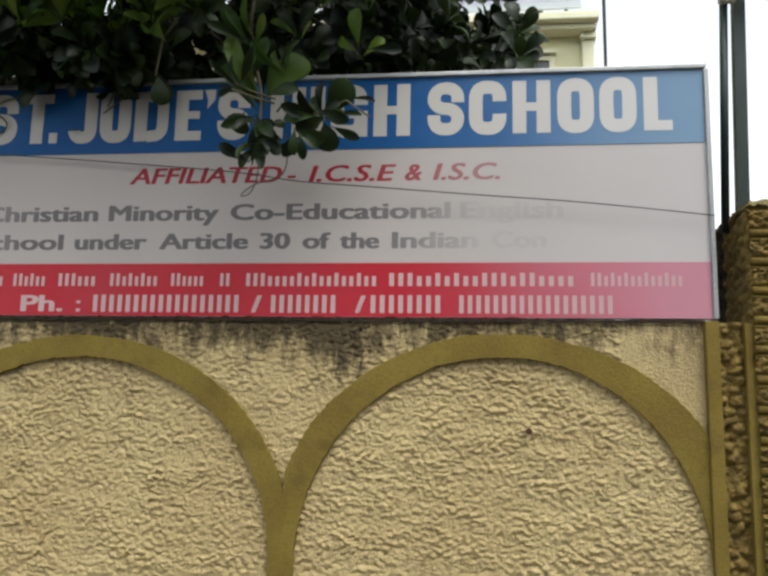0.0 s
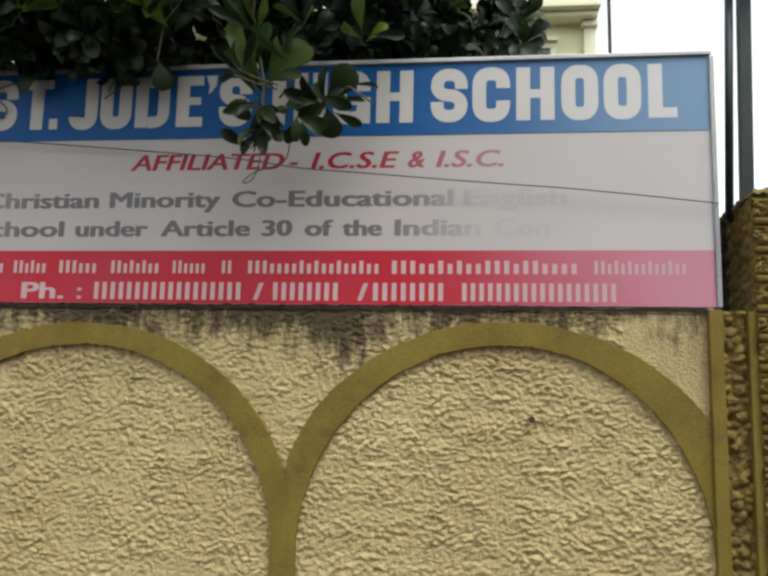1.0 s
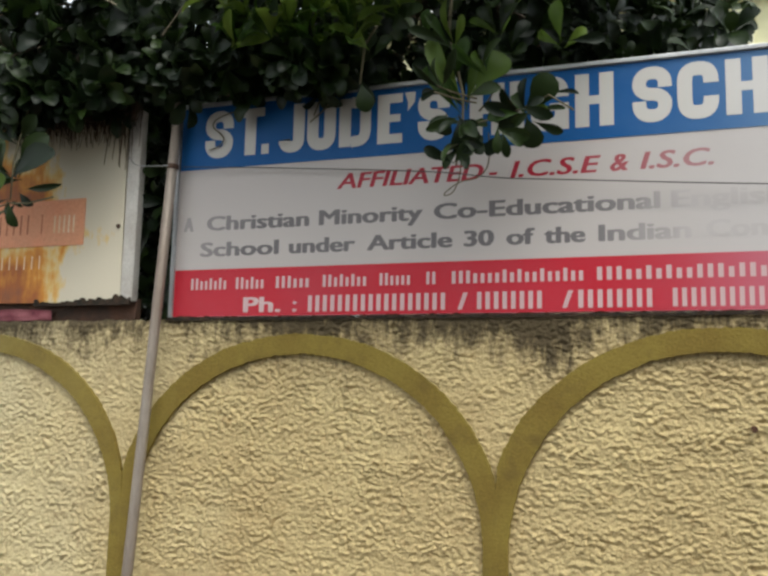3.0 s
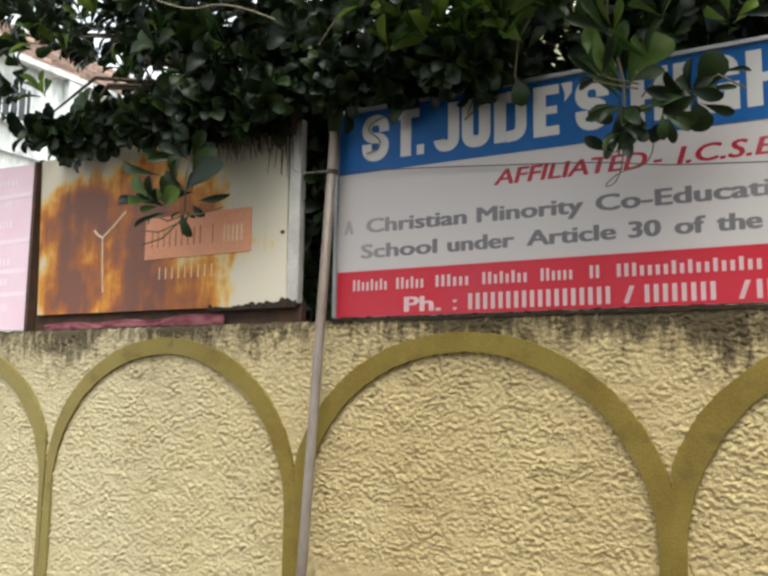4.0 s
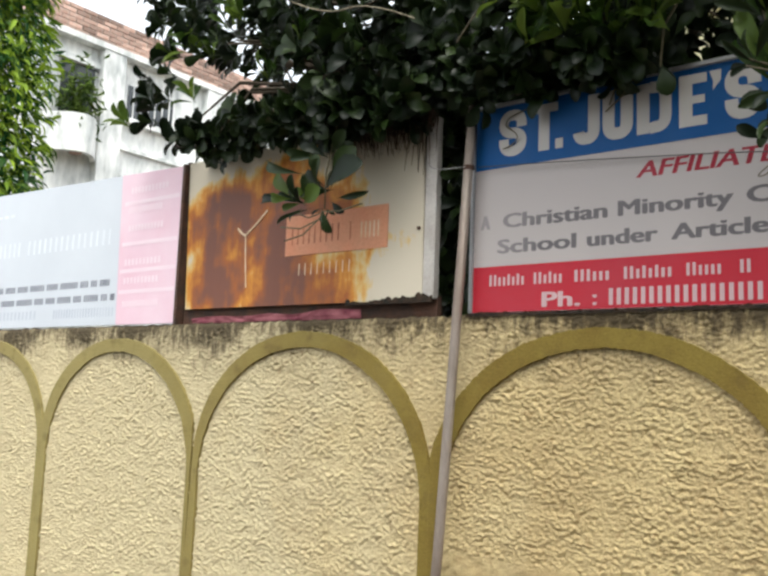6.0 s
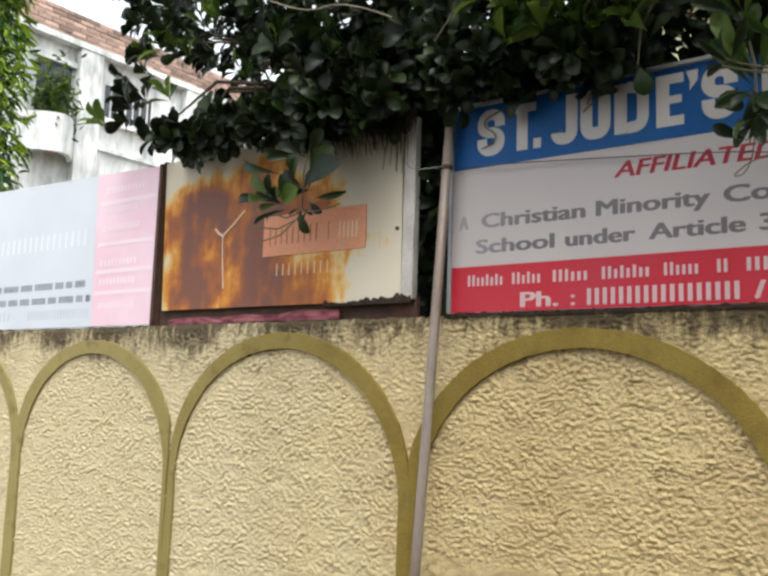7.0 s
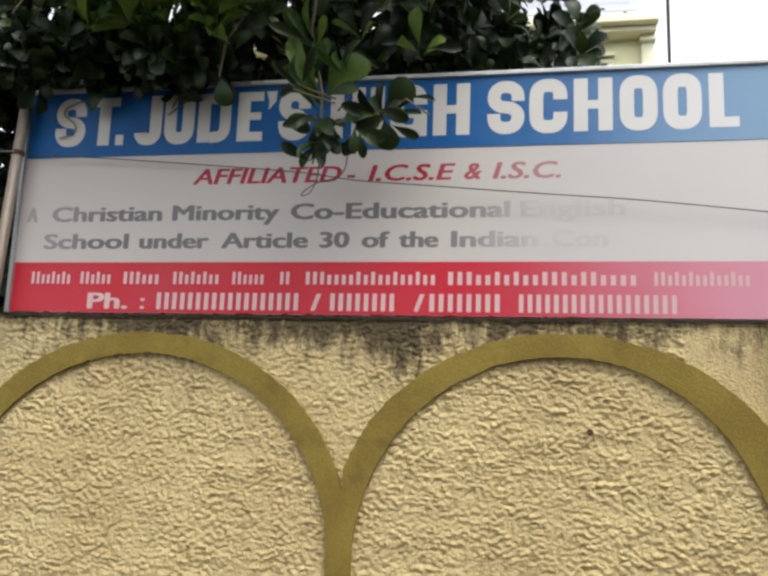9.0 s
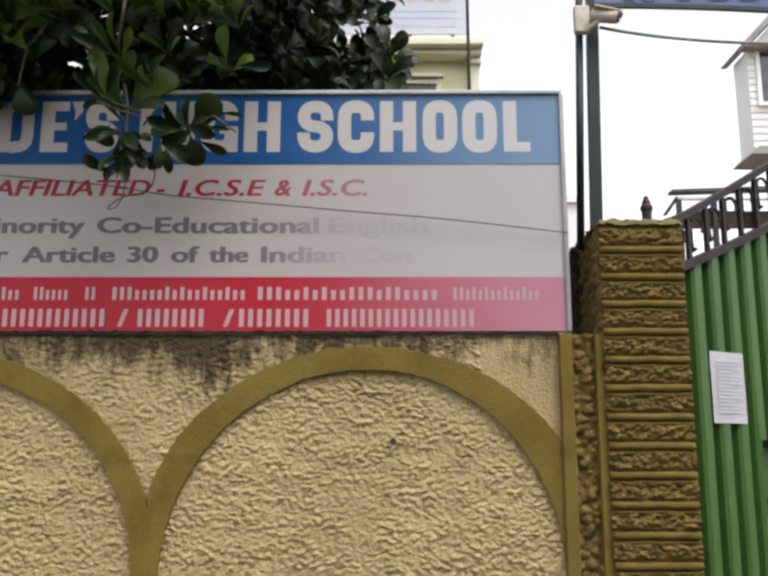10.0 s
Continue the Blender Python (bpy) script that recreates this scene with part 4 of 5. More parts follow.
cable("sign_wire", [(-2.80, -0.03, 2.490), (-2.428, -0.02, 2.464), (-2.035, -0.02, 2.428), (-1.654, -0.03, 2.389), (-1.468, -0.03, 2.352), (-1.251, -0.03, 2.334), (-0.758, -0.03, 2.288), (-0.42, -0.03, 2.262), (0.005, -0.02, 2.212)], 0.0022, M_WIRE, "thin dark wire slung across the signboard")
cable("binding_wire", [(-3.10, 0.0, 2.570), (-3.07, -0.01, 2.53), (-2.998, -0.06, 2.50), (-2.90, -0.075, 2.488), (-2.833, -0.08, 2.486)], 0.0022, M_GREYWIRE, "thin wire tying the pipe to the rusted board")
cable("vine_tendril", [(-1.46, -0.2, 2.47), (-1.47, -0.1, 2.40), (-1.52, -0.05, 2.35), (-1.60, -0.05, 2.345), (-1.655, -0.05, 2.305), (-1.66, -0.05, 2.29), (-1.62, -0.05, 2.30), (-1.585, -0.08, 2.37), (-1.57, -0.15, 2.42)], 0.0022, M_TWIG, "thin dry tendril curled over the signboard")

cable("dry_tendril", [(-2.585, -0.01, 2.715), (-2.66, -0.012, 2.70), (-2.685, -0.012, 2.66), (-2.64, -0.012, 2.63), (-2.615, -0.012, 2.60), (-2.65, -0.012, 2.565), (-2.69, -0.012, 2.56)], 0.0026, M_TWIG, "dry brown tendril stuck on the signboard")
cable("dry_tendril", [(-2.10, -0.03, 2.76), (-2.15, -0.012, 2.70), (-2.21, -0.012, 2.655), (-2.23, -0.012, 2.64)], 0.003, M_TWIG, "dry brown tendril stuck on the signboard")
cable("dry_tendril", [(-2.17, -0.03, 2.77), (-2.19, -0.012, 2.72), (-2.215, -0.012, 2.665)], 0.003, M_TWIG, "dry brown tendril stuck on the signboard")

# ---- gate ----
GC, GS = math.cos(radians(31)), math.sin(radians(31))
gate = empty("metal_gate", "green corrugated sheet gate with brown iron scrollwork, standing ajar", "gate")
GM = Matrix(((GC, -GS, 0, 0.76), (GS, GC, 0, 0.49), (0, 0, 1, 0), (0, 0, 0, 1)))


def on_gate(name, bm, material, label="", smooth=False, parent=None):
    bm.transform(GM)
    return part(name, bm, material, parent or gate, label, smooth)


def rail_z(s):
    return 2.277 + 0.415 * s + 0.05 * s * s - 0.14 * max(0, s - 0.5) ** 2


def top_z(s):
    return rail_z(s) + 0.286 - 0.072 * max(0.0, min(1.0, (0.35 - s) / 0.6))


sb = np.linspace(-0.43, 1.35, 20)
# recesses between the slats: their shade put in as a darker green
on_gate("backing_sheet", strip([(q, 0.12) for q in sb], [(q, rail_z(q) - 0.024) for q in sb], 0.02, 0.03), mat("recess_shade_green", (0.02, 0.08, 0.015), (0.015, 0.055, 0.012), rough=0.6), "backing sheet, recess shade painted dark green")
for k in range(16):
    s = -0.40 + 0.1105 * k
    top = rail_z(s) - 0.02
    bm = bmesh.new()
    prof = [(-0.042, 0.018), (-0.036, -0.008), (-0.022, -0.018), (0.020, -0.018), (0.034, -0.008), (0.040, 0.018)]
    lo = [bm.verts.new((s + a, b, 0.12)) for a, b in prof]
    hi = [bm.verts.new((s + a, b, top + a * 0.42)) for a, b in prof]
    for i in range(5):
        bm.faces.new((lo[i], lo[i + 1], hi[i + 1], hi[i]))
    bm.faces.new(hi)
    bm.faces.new(lo[::-1])
    bm.faces.new((lo[5], lo[0], hi[0], hi[5]))
    on_gate("slat", bm, M_GREEN)
ss = np.linspace(-0.43, 1.35, 26)
on_gate("lower_rail", strip([(s, rail_z(s) - 0.022) for s in ss], [(s, rail_z(s) + 0.014) for s in ss], -0.028, 0.02), M_IRON, "brown iron rail")
on_gate("upper_rail", strip([(s, top_z(s) - 0.031) for s in ss], [(s, top_z(s)) for s in ss], -0.024, 0.016), M_IRON, "brown iron rail")
for k in range(15):
    s = -0.325 + 0.115 * k
    on_gate("baluster", box(s - 0.009, s + 0.009, -0.014, 0.004, rail_z(s) + 0.0145, top_z(s) - 0.0315), M_IRON)
    z0 = top_z(s + 0.057) - 0.286
    bm = bmesh.new()
    pts = [(s + 0.057 + 0.036 * math.cos(a), -0.005, z0 + 0.195 + 0.036 * math.sin(a)) for a in np.linspace(-0.6, 3.14, 12)] + [(s + 0.021, -0.005, z0 + 0.12), (s + 0.030, -0.005, z0 + 0.085), (s + 0.045, -0.005, z0 + 0.10)]
    tube(pts, 0.007, 6, bm)
    on_gate("scroll", bm, M_IRON, "small iron scroll")
bm = tube([(-0.44, 0, 0.05), (-0.44, 0, 2.375)], 0.020, 10)
on_gate("hinge_post", bm, M_IRON, "brown iron hinge post")
bm = bmesh.new()
for z, q in ((2.385, 0.025), (2.408, 0.017), (2.426, 0.011)):
    bmesh.ops.create_uvsphere(bm, u_segments=10, v_segments=8, radius=q, matrix=Matrix.Translation((-0.44, 0, z)))
on_gate("finial", bm, M_IRON, "small iron knob", True)
latch = on_gate("latch", box(0.145, 0.19, -0.05, -0.016, 1.22, 1.25, 0.004), M_IRON, "dark iron latch")
on_gate("latch", box(0.145, 0.205, -0.05, -0.016, 1.45, 1.48, 0.004), M_IRON, "dark iron latch")
on_gate("latch_bar", tube([(0.175, -0.045, 1.20), (0.175, -0.045, 1.50)], 0.011, 8), M_IRON, "dark iron latch bar", parent=latch)

notice = empty("paper_notice", "white printed paper sheet pasted on the green gate", "notice")
X, Z = np.meshgrid(np.linspace(-0.148, 0.058, 14), np.linspace(1.545, 1.832, 18))
Yp = -0.019 - 0.004 * np.abs(grain(X / 0.07, Z / 0.09, 61))
sheet("paper", 0.76 + GC * X - GS * Yp, 0.49 + GS * X + GC * Yp, Z, M_PAPER, notice)
bm = bmesh.new()
for i, z in enumerate(np.linspace(1.795, 1.59, 15)):
    box(-0.118, (0.03, 0.012, 0.035, -0.02)[i % 4], -0.0262, -0.0255, z - 0.0025, z + 0.0025, bm=bm)
on_gate("text_bars", bm, M_FADEGREY, "rows of faint grey bars", parent=notice)

# ---- posts over the pillar, camera and arched sign ----
post = empty("arch_post", "dark green painted square post on the gate pillar", "post")
part("shaft", prism([(0.141, 2.20), (0.183, 2.20), (0.218, 3.62), (0.176, 3.62)], 0.18, 0.222), M_POST, post)
pipe2 = empty("cable_pipe", "thin dark pipe standing on the gate pillar", "pipe")
part("pipe", tube([(0.100, 0.20, 2.20), (0.137, 0.20, 3.26)], 0.0155, 10), M_POST, pipe2, smooth=True)
cctv = empty("security_camera", "aged white bullet security camera on a junction box", "camera")
part("junction_box", box(0.104, 0.166, 0.150, 0.184, 3.088, 3.205, 0.008), M_CCTV, cctv, "aged white junction box")
part("bracket", tube([(0.160, 0.14, 3.10), (0.185, 0.12, 3.11), (0.20, 0.12, 3.135)], 0.011, 8), M_CCTV, cctv, "curved bracket")
bm = tube([(0.165, 0.13, 3.145), (0.262, 0.10, 3.122)], 0.026, 14)
housing = part("housing", bm, M_CCTV, cctv, "aged cream bullet housing", True)
part("sunshade", prism([(0.17, 3.163), (0.262, 3.142), (0.280, 3.126), (0.276, 3.144), (0.17, 3.170)], 0.08, 0.14), M_CCTV, housing, "cream sunshade")
part("lens", tube([(0.262, 0.10, 3.122), (0.270, 0.0975, 3.120)], 0.021, 14), M_GLASS_SHADE, housing, "dark lens")
cable("camera_cable", [(0.20, 0.14, 3.10), (0.30, 0.15, 3.085), (0.50, 0.16, 3.062), (0.80, 0.18, 3.050), (1.20, 0.2, 3.055), (2.2, 0.3, 3.10)], 0.0065, M_GREYWIRE, "grey cable slung from the security camera")
arch = empty("arch_sign", "blue arched name board over the gate", "signboard")
low = [(x, 3.214 - 0.045 * (x - 0.2) ** 2) for x in np.linspace(0.19, 2.4, 24)]
part("board", strip([(x, z) for x, z in low], [(x, z + 0.42) for x, z in low], 0.175, 0.20), M_SIGNBLUE, arch, "blue painted sheet")
part("edging", strip([(x, z - 0.008) for x, z in low], [(x, z + 0.010) for x, z in low], 0.168, 0.1745), M_POST, arch, "dark edging")
bar_row(((0.31, 0.47, 2), (0.53, 0.62, 1), (0.66, 1.9, 10)), 3.238, 3.36, 0.175, 0.006, M_FLEX, arch, "pale raised bars")

# ---- cream house behind ----
house = empty("cream_house", "cream-yellow two-storey house with cornice and framed window", "house", at=(-1.5, 5, 0))


def put(parent, name, bm, material, label="", smooth=False):
    return hang(part(name, bm, material, None, label, smooth), parent)


put(house, "wall", box(-3.4, 0.125, 4.02, 8, 0, 4.86), M_CREAM, "cream painted wall")
put(house, "cornice", box(-3.5, 0.175, 3.78, 8.1, 4.895, 4.965, 0.01), M_CREAMTRIM, "projecting pale cornice slab")
put(house, "cornice_bed", box(-3.46, 0.160, 3.86, 8.05, 4.845, 4.892, 0.006), M_CREAMTRIM)
put(house, "corner_column", box(0.053, 0.150, 3.97, 4.06, 0, 4.79), M_CREAMTRIM, "pale corner column")
put(house, "capital", box(0.035, 0.168, 3.93, 4.08, 4.79, 4.842, 0.008), M_CREAMTRIM)
w = put(house, "window", box(-0.95, -0.232, 3.995, 4.018, 3.9, 4.612), M_GLASS_SHADE, "dark window")
part("window_frame", box(-1.0, -0.185, 3.97, 4.018, 4.615, 4.655, 0.006), M_CREAMTRIM, w)
part("window_frame", box(-0.230, -0.185, 3.97, 4.018, 3.9, 4.613, 0.006), M_CREAMTRIM, w)
put(house, "window_hood", box(-1.05, -0.170, 3.93, 4.018, 4.668, 4.694), M_CREAMTRIM)
for x in np.arange(-0.9, -0.25, 0.06):
    part("window_bar", box(x, x + 0.009, 3.975, 3.985, 3.9, 4.61), M_IRON, w)
put(house, "vent", box(-0.535, -0.430, 4.0, 4.018, 4.795, 4.825), M_BACK, "small dark vent")
bill = empty("roof_billboard", "white printed billboard on the house roof", "signboard", at=(0, 3.9, 4.965))
put(bill, "panel", box(-1.5, 0.037, 3.86, 3.89, 5.035, 5.8), M_FLEX, "white printed sheet")
put(bill, "leg", box(-1.2, -1.17, 3.9, 3.93, 4.965, 5.75), M_BACK)
put(bill, "leg", box(-0.10, -0.07, 3.9, 3.93, 4.965, 5.75), M_BACK)
M_LILAC = mat("faded_lilac_print", (0.45, 0.42, 0.60), (0.55, 0.52, 0.66), scale=3, rough=0.6)
M_SALMON = mat("faded_salmon_print", (0.62, 0.36, 0.32), (0.62, 0.42, 0.38), scale=3, rough=0.6)
for z, h, m, n in ((5.345, 0.10, M_SALMON, 7), (5.245, 0.028, M_LILAC, 26), (5.18, 0.02, M_LILAC, 22), (5.10, 0.04, M_LILAC, 19)):
    bar_row(((-1.1, -0.04, n),), z, z + h, 3.86, 0.004, m, bill, "row of faded bars", fix=True)
mast = empty("iron_rod", "thin rusty iron rod standing behind the signboard", "rod", at=(-0.332, 0.075, 1.8))
put(mast, "rod", tube([(-0.332, 0.075, 1.80), (-0.332, 0.075, 2.8), (-0.338, 0.078, 3.9)], 0.0062, 8), M_IRON)

# ---- other buildings ----
wh = empty("white_house", "white house with a projecting boarded bay", "house", at=(9, 14, 0))
put(wh, "wall", box(9.6, 14, 12.0, 18, 0, 11), M_WHITEHOUSE, "white painted wall")
put(wh, "bay", box(5.98, 9.7, 11.4, 12.05, 6.72, 8.66), M_WHITEHOUSE, "projecting bay")
put(wh, "bay_floor", prism([(5.82, 6.58), (9.7, 6.50), (9.7, 6.72), (5.95, 6.72)], 11.2, 12.1), M_CONC, "grey bay floor slab")
for k in range(14):
    z = 6.75 + 0.135 * k
    put(wh, "board", box(5.93, 6.10 if z > 7.5 else 9.0, 11.36, 11.40, z, z + 0.112), M_WHITEHOUSE)
put(wh, "gable", prism([(5.98, 8.665), (9.7, 8.665), (9.7, 10.4), (7.6, 10.4)], 11.42, 12.05), M_WHITEHOUSE, "white gable")
put(wh, "eave", box(5.80, 9.8, 11.1, 11.38, 8.60, 8.66), M_CONC, "grey eave board")
put(wh, "bay_roof", prism([(5.78, 8.665), (5.90, 8.665), (7.75, 10.55), (9.8, 10.55), (9.8, 10.7), (7.65, 10.7)], 11.1, 12.2), M_CONC, "sloping grey bay roof")
put(wh, "window", box(6.145, 7.2, 11.33, 11.40, 7.64, 8.56), M_GLASS_SHADE, "dark window")
put(wh, "window_frame", box(6.07, 6.143, 11.31, 11.40, 7.6, 8.59), M_WHITEHOUSE)
put(wh, "window_sill", box(6.05, 7.3, 11.28, 11.40, 7.53, 7.598), M_WHITEHOUSE)
shed = empty("shed", "small open shed with a grey sheet roof behind the gate", "shed", at=(3.1, 7, 0))
put(shed, "roof", prism([(2.50, 4.235), (3.9, 4.275), (3.9, 4.315), (2.50, 4.265)], 5.97, 6.12), M_DARKROOF, "grey sheet roof")
put(shed, "roof_beam", box(2.56, 3.8, 6.0, 6.06, 4.16, 4.19), M_WHITEHOUSE, "white beam")
for x in (2.56, 2.95, 3.4, 3.8):
    put(shed, "post", box(x, x + 0.05, 6.0, 6.06, 0, 4.16), M_IRON)
put(shed, "brace", prism([(2.40, 3.98), (2.44, 3.98), (2.58, 4.17), (2.55, 4.19)], 6.0, 6.05), M_IRON)
put(shed, "lattice", box(2.6, 3.85, 6.1, 6.13, 3.85, 4.05), M_IRON, "dark lattice")
lowh = empty("beige_house", "pale beige plastered house far behind the pillar", "house", at=(4.5, 16, 0))
put(lowh, "wall", box(2.7, 3.35, 14.2, 15, 0, 6.55), M_WHITEHOUSE, "pale beige wall")
put(lowh, "parapet", box(2.65, 3.42, 14.1, 15.1, 6.55, 6.70), M_WHITEHOUSE, "white parapet")

# ---- old whitewashed building beyond the flex board ----
old = empty("old_building", "weathered whitewashed building with a brick parapet", "house", at=(-14, 5, 0))
put(old, "wall", box(-19, -13, 2.6, 12, 0, 7.0), M_WHITEWASH, "weathered whitewashed wall")
put(old, "cornice", box(-19, -12.8, 2.5, 12.1, 6.98, 7.08), M_WHITEWASH)
for y in (4.40, 6.6):
    put(old, "pilaster", box(-13.0, -12.82, y, y + 0.42, 0, 6.975), M_WHITEWASH, "whitewashed pilaster")
for y in (5.0, 7.2):
    w = put(old, "window", box(-13.02, -12.985, y, y + 0.95, 5.98, 6.58), M_GLASS_SHADE, "dark barred window")
    part("window_sill", box(-13.0, -12.86, y - 0.06, y + 1.02, 5.88, 5.97), M_WHITEWASH, w)
    for k in range(6):
        part("window_bar", box(-12.985, -12.97, y + 0.1 + 0.15 * k, y + 0.12 + 0.15 * k, 5.98, 6.58), M_WHITEWASH, w)
# flat dark sheet painted for the shade inside the opening
put(old, "doorway", box(-13.02, -12.985, 3.75, 4.35, 5.6, 6.62), M_GLASS_SHADE, "dark sheet for the shade in the balcony opening")
put(old, "lintel", box(-13.0, -12.9, 3.68, 4.39, 6.63, 6.72), M_WHITEWASH)
bm = bmesh.new()
arc = [(3.55 + 0.82 * i / 10, -12.98 + 0.42 * math.sin(math.pi * i / 10)) for i in range(11)]
for (y, x), (y2, x2) in zip(arc, arc[1:]):
    q = [bm.verts.new(p) for p in ((x, y, 5.05), (x2, y2, 5.05), (x2, y2, 5.66), (x, y, 5.66))]
    bm.faces.new(q)
bmesh.ops.remove_doubles(bm, verts=bm.verts, dist=0.001)
bal = put(old, "balcony", bm, M_WHITEWASH, "rounded whitewashed balcony")
bal.modifiers.new("thick", "SOLIDIFY").thickness = 0.08
for z in (5.40, 4.95, 4.5):
    put(old, "string_course", box(-13.0, -12.92, 4.85, 10, z, z + 0.06), M_WHITEWASH)
brick_me = None
for row in range(6):
    for k in range(26):
        y = 2.62 + 0.25 * k + (0.125 if row % 2 else 0)
        b0 = put(old, "brick", box(0, 0.115, 0, 0.235, 0, 0.068, 0.004), M_BRICK) if brick_me is None else new("brick", brick_me)
        if brick_me is None:
            brick_me = b0.data
        else:
            hang(b0, old)
        b0.location = (-12.99 + 0.012 * noise.noise((k * 0.7, row * 0.9, 1)), y, 7.085 + 0.078 * row)
put(old, "mortar", box(-13.0, -12.89, 2.64, 9.1, 7.08, 7.55), M_CONC, "grey mortar behind the bricks")


# ---- foliage ----
def leaf_shape(lobe):
    """One leaf along +x, one long and one wide: stations with left, middle and right points."""
    st = ((0.0, 0.04, 0.0), (0.14, 0.09, 0.02), (0.36, 0.50, 0.06), (0.60, 0.90, 0.08), (0.78, 1.0, 0.05), (0.92, 0.74, 0.0), (1.0, 0.26, -0.05)) if lobe else ((0.0, 0.08, 0.0), (0.2, 0.75, 0.04), (0.5, 1.0, 0.05), (0.8, 0.6, -0.02), (1.0, 0.05, -0.12))
    v = [(a, s * w / 2, c + (0.09 * w if s else 0.0)) for a, w, c in st for s in (-1, 0, 1)]
    f = [(3 * i + j, 3 * i + j + 1, 3 * i + j + 4, 3 * i + j + 3) for i in range(len(st) - 1) for j in (0, 1)]
    return np.array(v), np.array(f)


def foliage(name, base, direc, norm, length, width, material, parent, lobe=True, kind="stuff", label=""):
    """Many leaves as one mesh, from arrays of places, directions, facings and sizes."""
    lv, lf = leaf_shape(lobe)
    d = direc / np.linalg.norm(direc, axis=1, keepdims=True)
    s = np.cross(norm, d)
    s /= np.linalg.norm(s, axis=1, keepdims=True) + 1e-9
    n = np.cross(d, s)
    P = base[:, None, :] + length[:, None, None] * (lv[None, :, 0, None] * d[:, None, :] + lv[None, :, 2, None] * n[:, None, :]) + width[:, None, None] * lv[None, :, 1, None] * s[:, None, :]
    F = (lf[None] + (np.arange(len(base)) * len(lv))[:, None, None]).reshape(-1, 4)
    me = bpy.data.meshes.new(name)
    me.vertices.add(P.shape[0] * P.shape[1])
    me.vertices.foreach_set("co", P.ravel())
    me.loops.add(F.size)
    me.loops.foreach_set("vertex_index", F.ravel().astype(np.int32))
    me.polygons.add(len(F))
    me.polygons.foreach_set("loop_start", np.arange(0, F.size, 4))
    me.update(calc_edges=True)
    me.polygons.foreach_set("use_smooth", [True] * len(me.polygons))
    me.materials.append(material)
    ob = new(name, me)
    ob.parent = parent
    return tagged(ob, label, kind=kind)


def whorls(centres, axes, rng, count=(6, 10), size=(0.085, 0.145), spread=(0.55, 1.25), wide=(0.42, 0.56)):
    """Rosettes of leaves round twig ends."""
    B, D, N, L, W = [], [], [], [], []
    for c, a in zip(centres, axes):
        a = a / np.linalg.norm(a)
        u = np.cross(a, (0.3, 0.5, 0.81))
        u /= np.linalg.norm(u)
        v = np.cross(a, u)
        k = rng.integers(*count)
        for i in range(k):
            t, e = 6.283 * (i + rng.uniform(-0.3, 0.3)) / k, rng.uniform(*spread)
            d = math.cos(e) * a + math.sin(e) * (math.cos(t) * u + math.sin(t) * v)
            d[2] -= rng.uniform(0, 0.3)
            B.append(c + a * rng.uniform(-0.03, 0.02))
            D.append(d)
            N.append(a + rng.normal(0, 0.35, 3))
            l = rng.uniform(*size)
            L.append(l)
            W.append(l * rng.uniform(*wide))
    return (np.array(q) for q in (B, D, N, L, W))


def in_crown(p, lobes):
    return any(((p[0] - c[0]) / q[0]) ** 2 + ((p[1] - c[1]) / q[1]) ** 2 + ((p[2] - c[2]) / q[2]) ** 2 < 1 for c, q in lobes)


def clear(p):
    """Room left free for the boards and the wall below the crown."""
    x, y, z = p
    if y < 0.16:
        if x > -2.95:
            return z > 2.84 + (0.10 if x > -1.9 else -0.06)
        return z > (2.765 if x > -4.7 else 2.90)
    return z > 1.7


rng = np.random.default_rng(11)
tree = empty("broadleaf_tree", "dark green broadleaf tree with large oval leaves behind the boards", "tree", at=(-2.75, 1.7, 0))
LOBES = (((-2.1, 1.2, 3.95), (1.35, 1.45, 1.75)), ((-4.0, 0.50, 3.95), (1.5, 1.05, 1.12)), ((-4.0, -0.05, 3.22), (1.3, 0.45, 0.55)), ((-3.85, -0.10, 2.88), (0.85, 0.22, 0.17)), ((-2.42, -0.08, 2.93), (0.60, 0.25, 0.20)), ((-1.40, 0.55, 3.45), (0.72, 0.95, 0.85)), ((-3.0, 0.75, 2.65), (0.6, 0.5, 0.9)), ((-3.6, 1.15, 2.40), (0.85, 0.6, 0.95)), ((-3.3, 0.75, 2.10), (0.55, 0.4, 0.5)), ((-2.3, 0.1, 3.25), (1.1, 0.55, 0.5)), ((-2.6, 1.6, 3.2), (2.0, 0.9, 1.4)))
cs, ax = [], []
for lo, hi, n_ in (((-4.55, -0.25, 2.77), (-3.25, 0.0, 2.93), 46), ((-3.75, -0.28, 2.73), (-3.02, 0.0, 2.92), 70), ((-2.87, -0.20, 2.775), (-1.98, 0.0, 2.92), 58), ((-1.05, 0.1, 2.80), (-0.62, 0.8, 3.3), 26), ((-3.15, 0.12, 1.95), (-2.85, 0.6, 2.88), 70), ((-1.75, 0.3, 2.82), (-1.05, 1.0, 3.45), 70), ((-2.5, 0.3, 2.80), (-1.3, 1.3, 3.35), 130), ((-3.9, 0.1, 2.85), (-3.0, 0.6, 3.5), 70)):
    for _ in range(n_):
        cs.append(rng.uniform(lo, hi))
        ax.append(np.array((0.2, -0.8, 0.1)) + rng.normal(0, 0.4, 3))
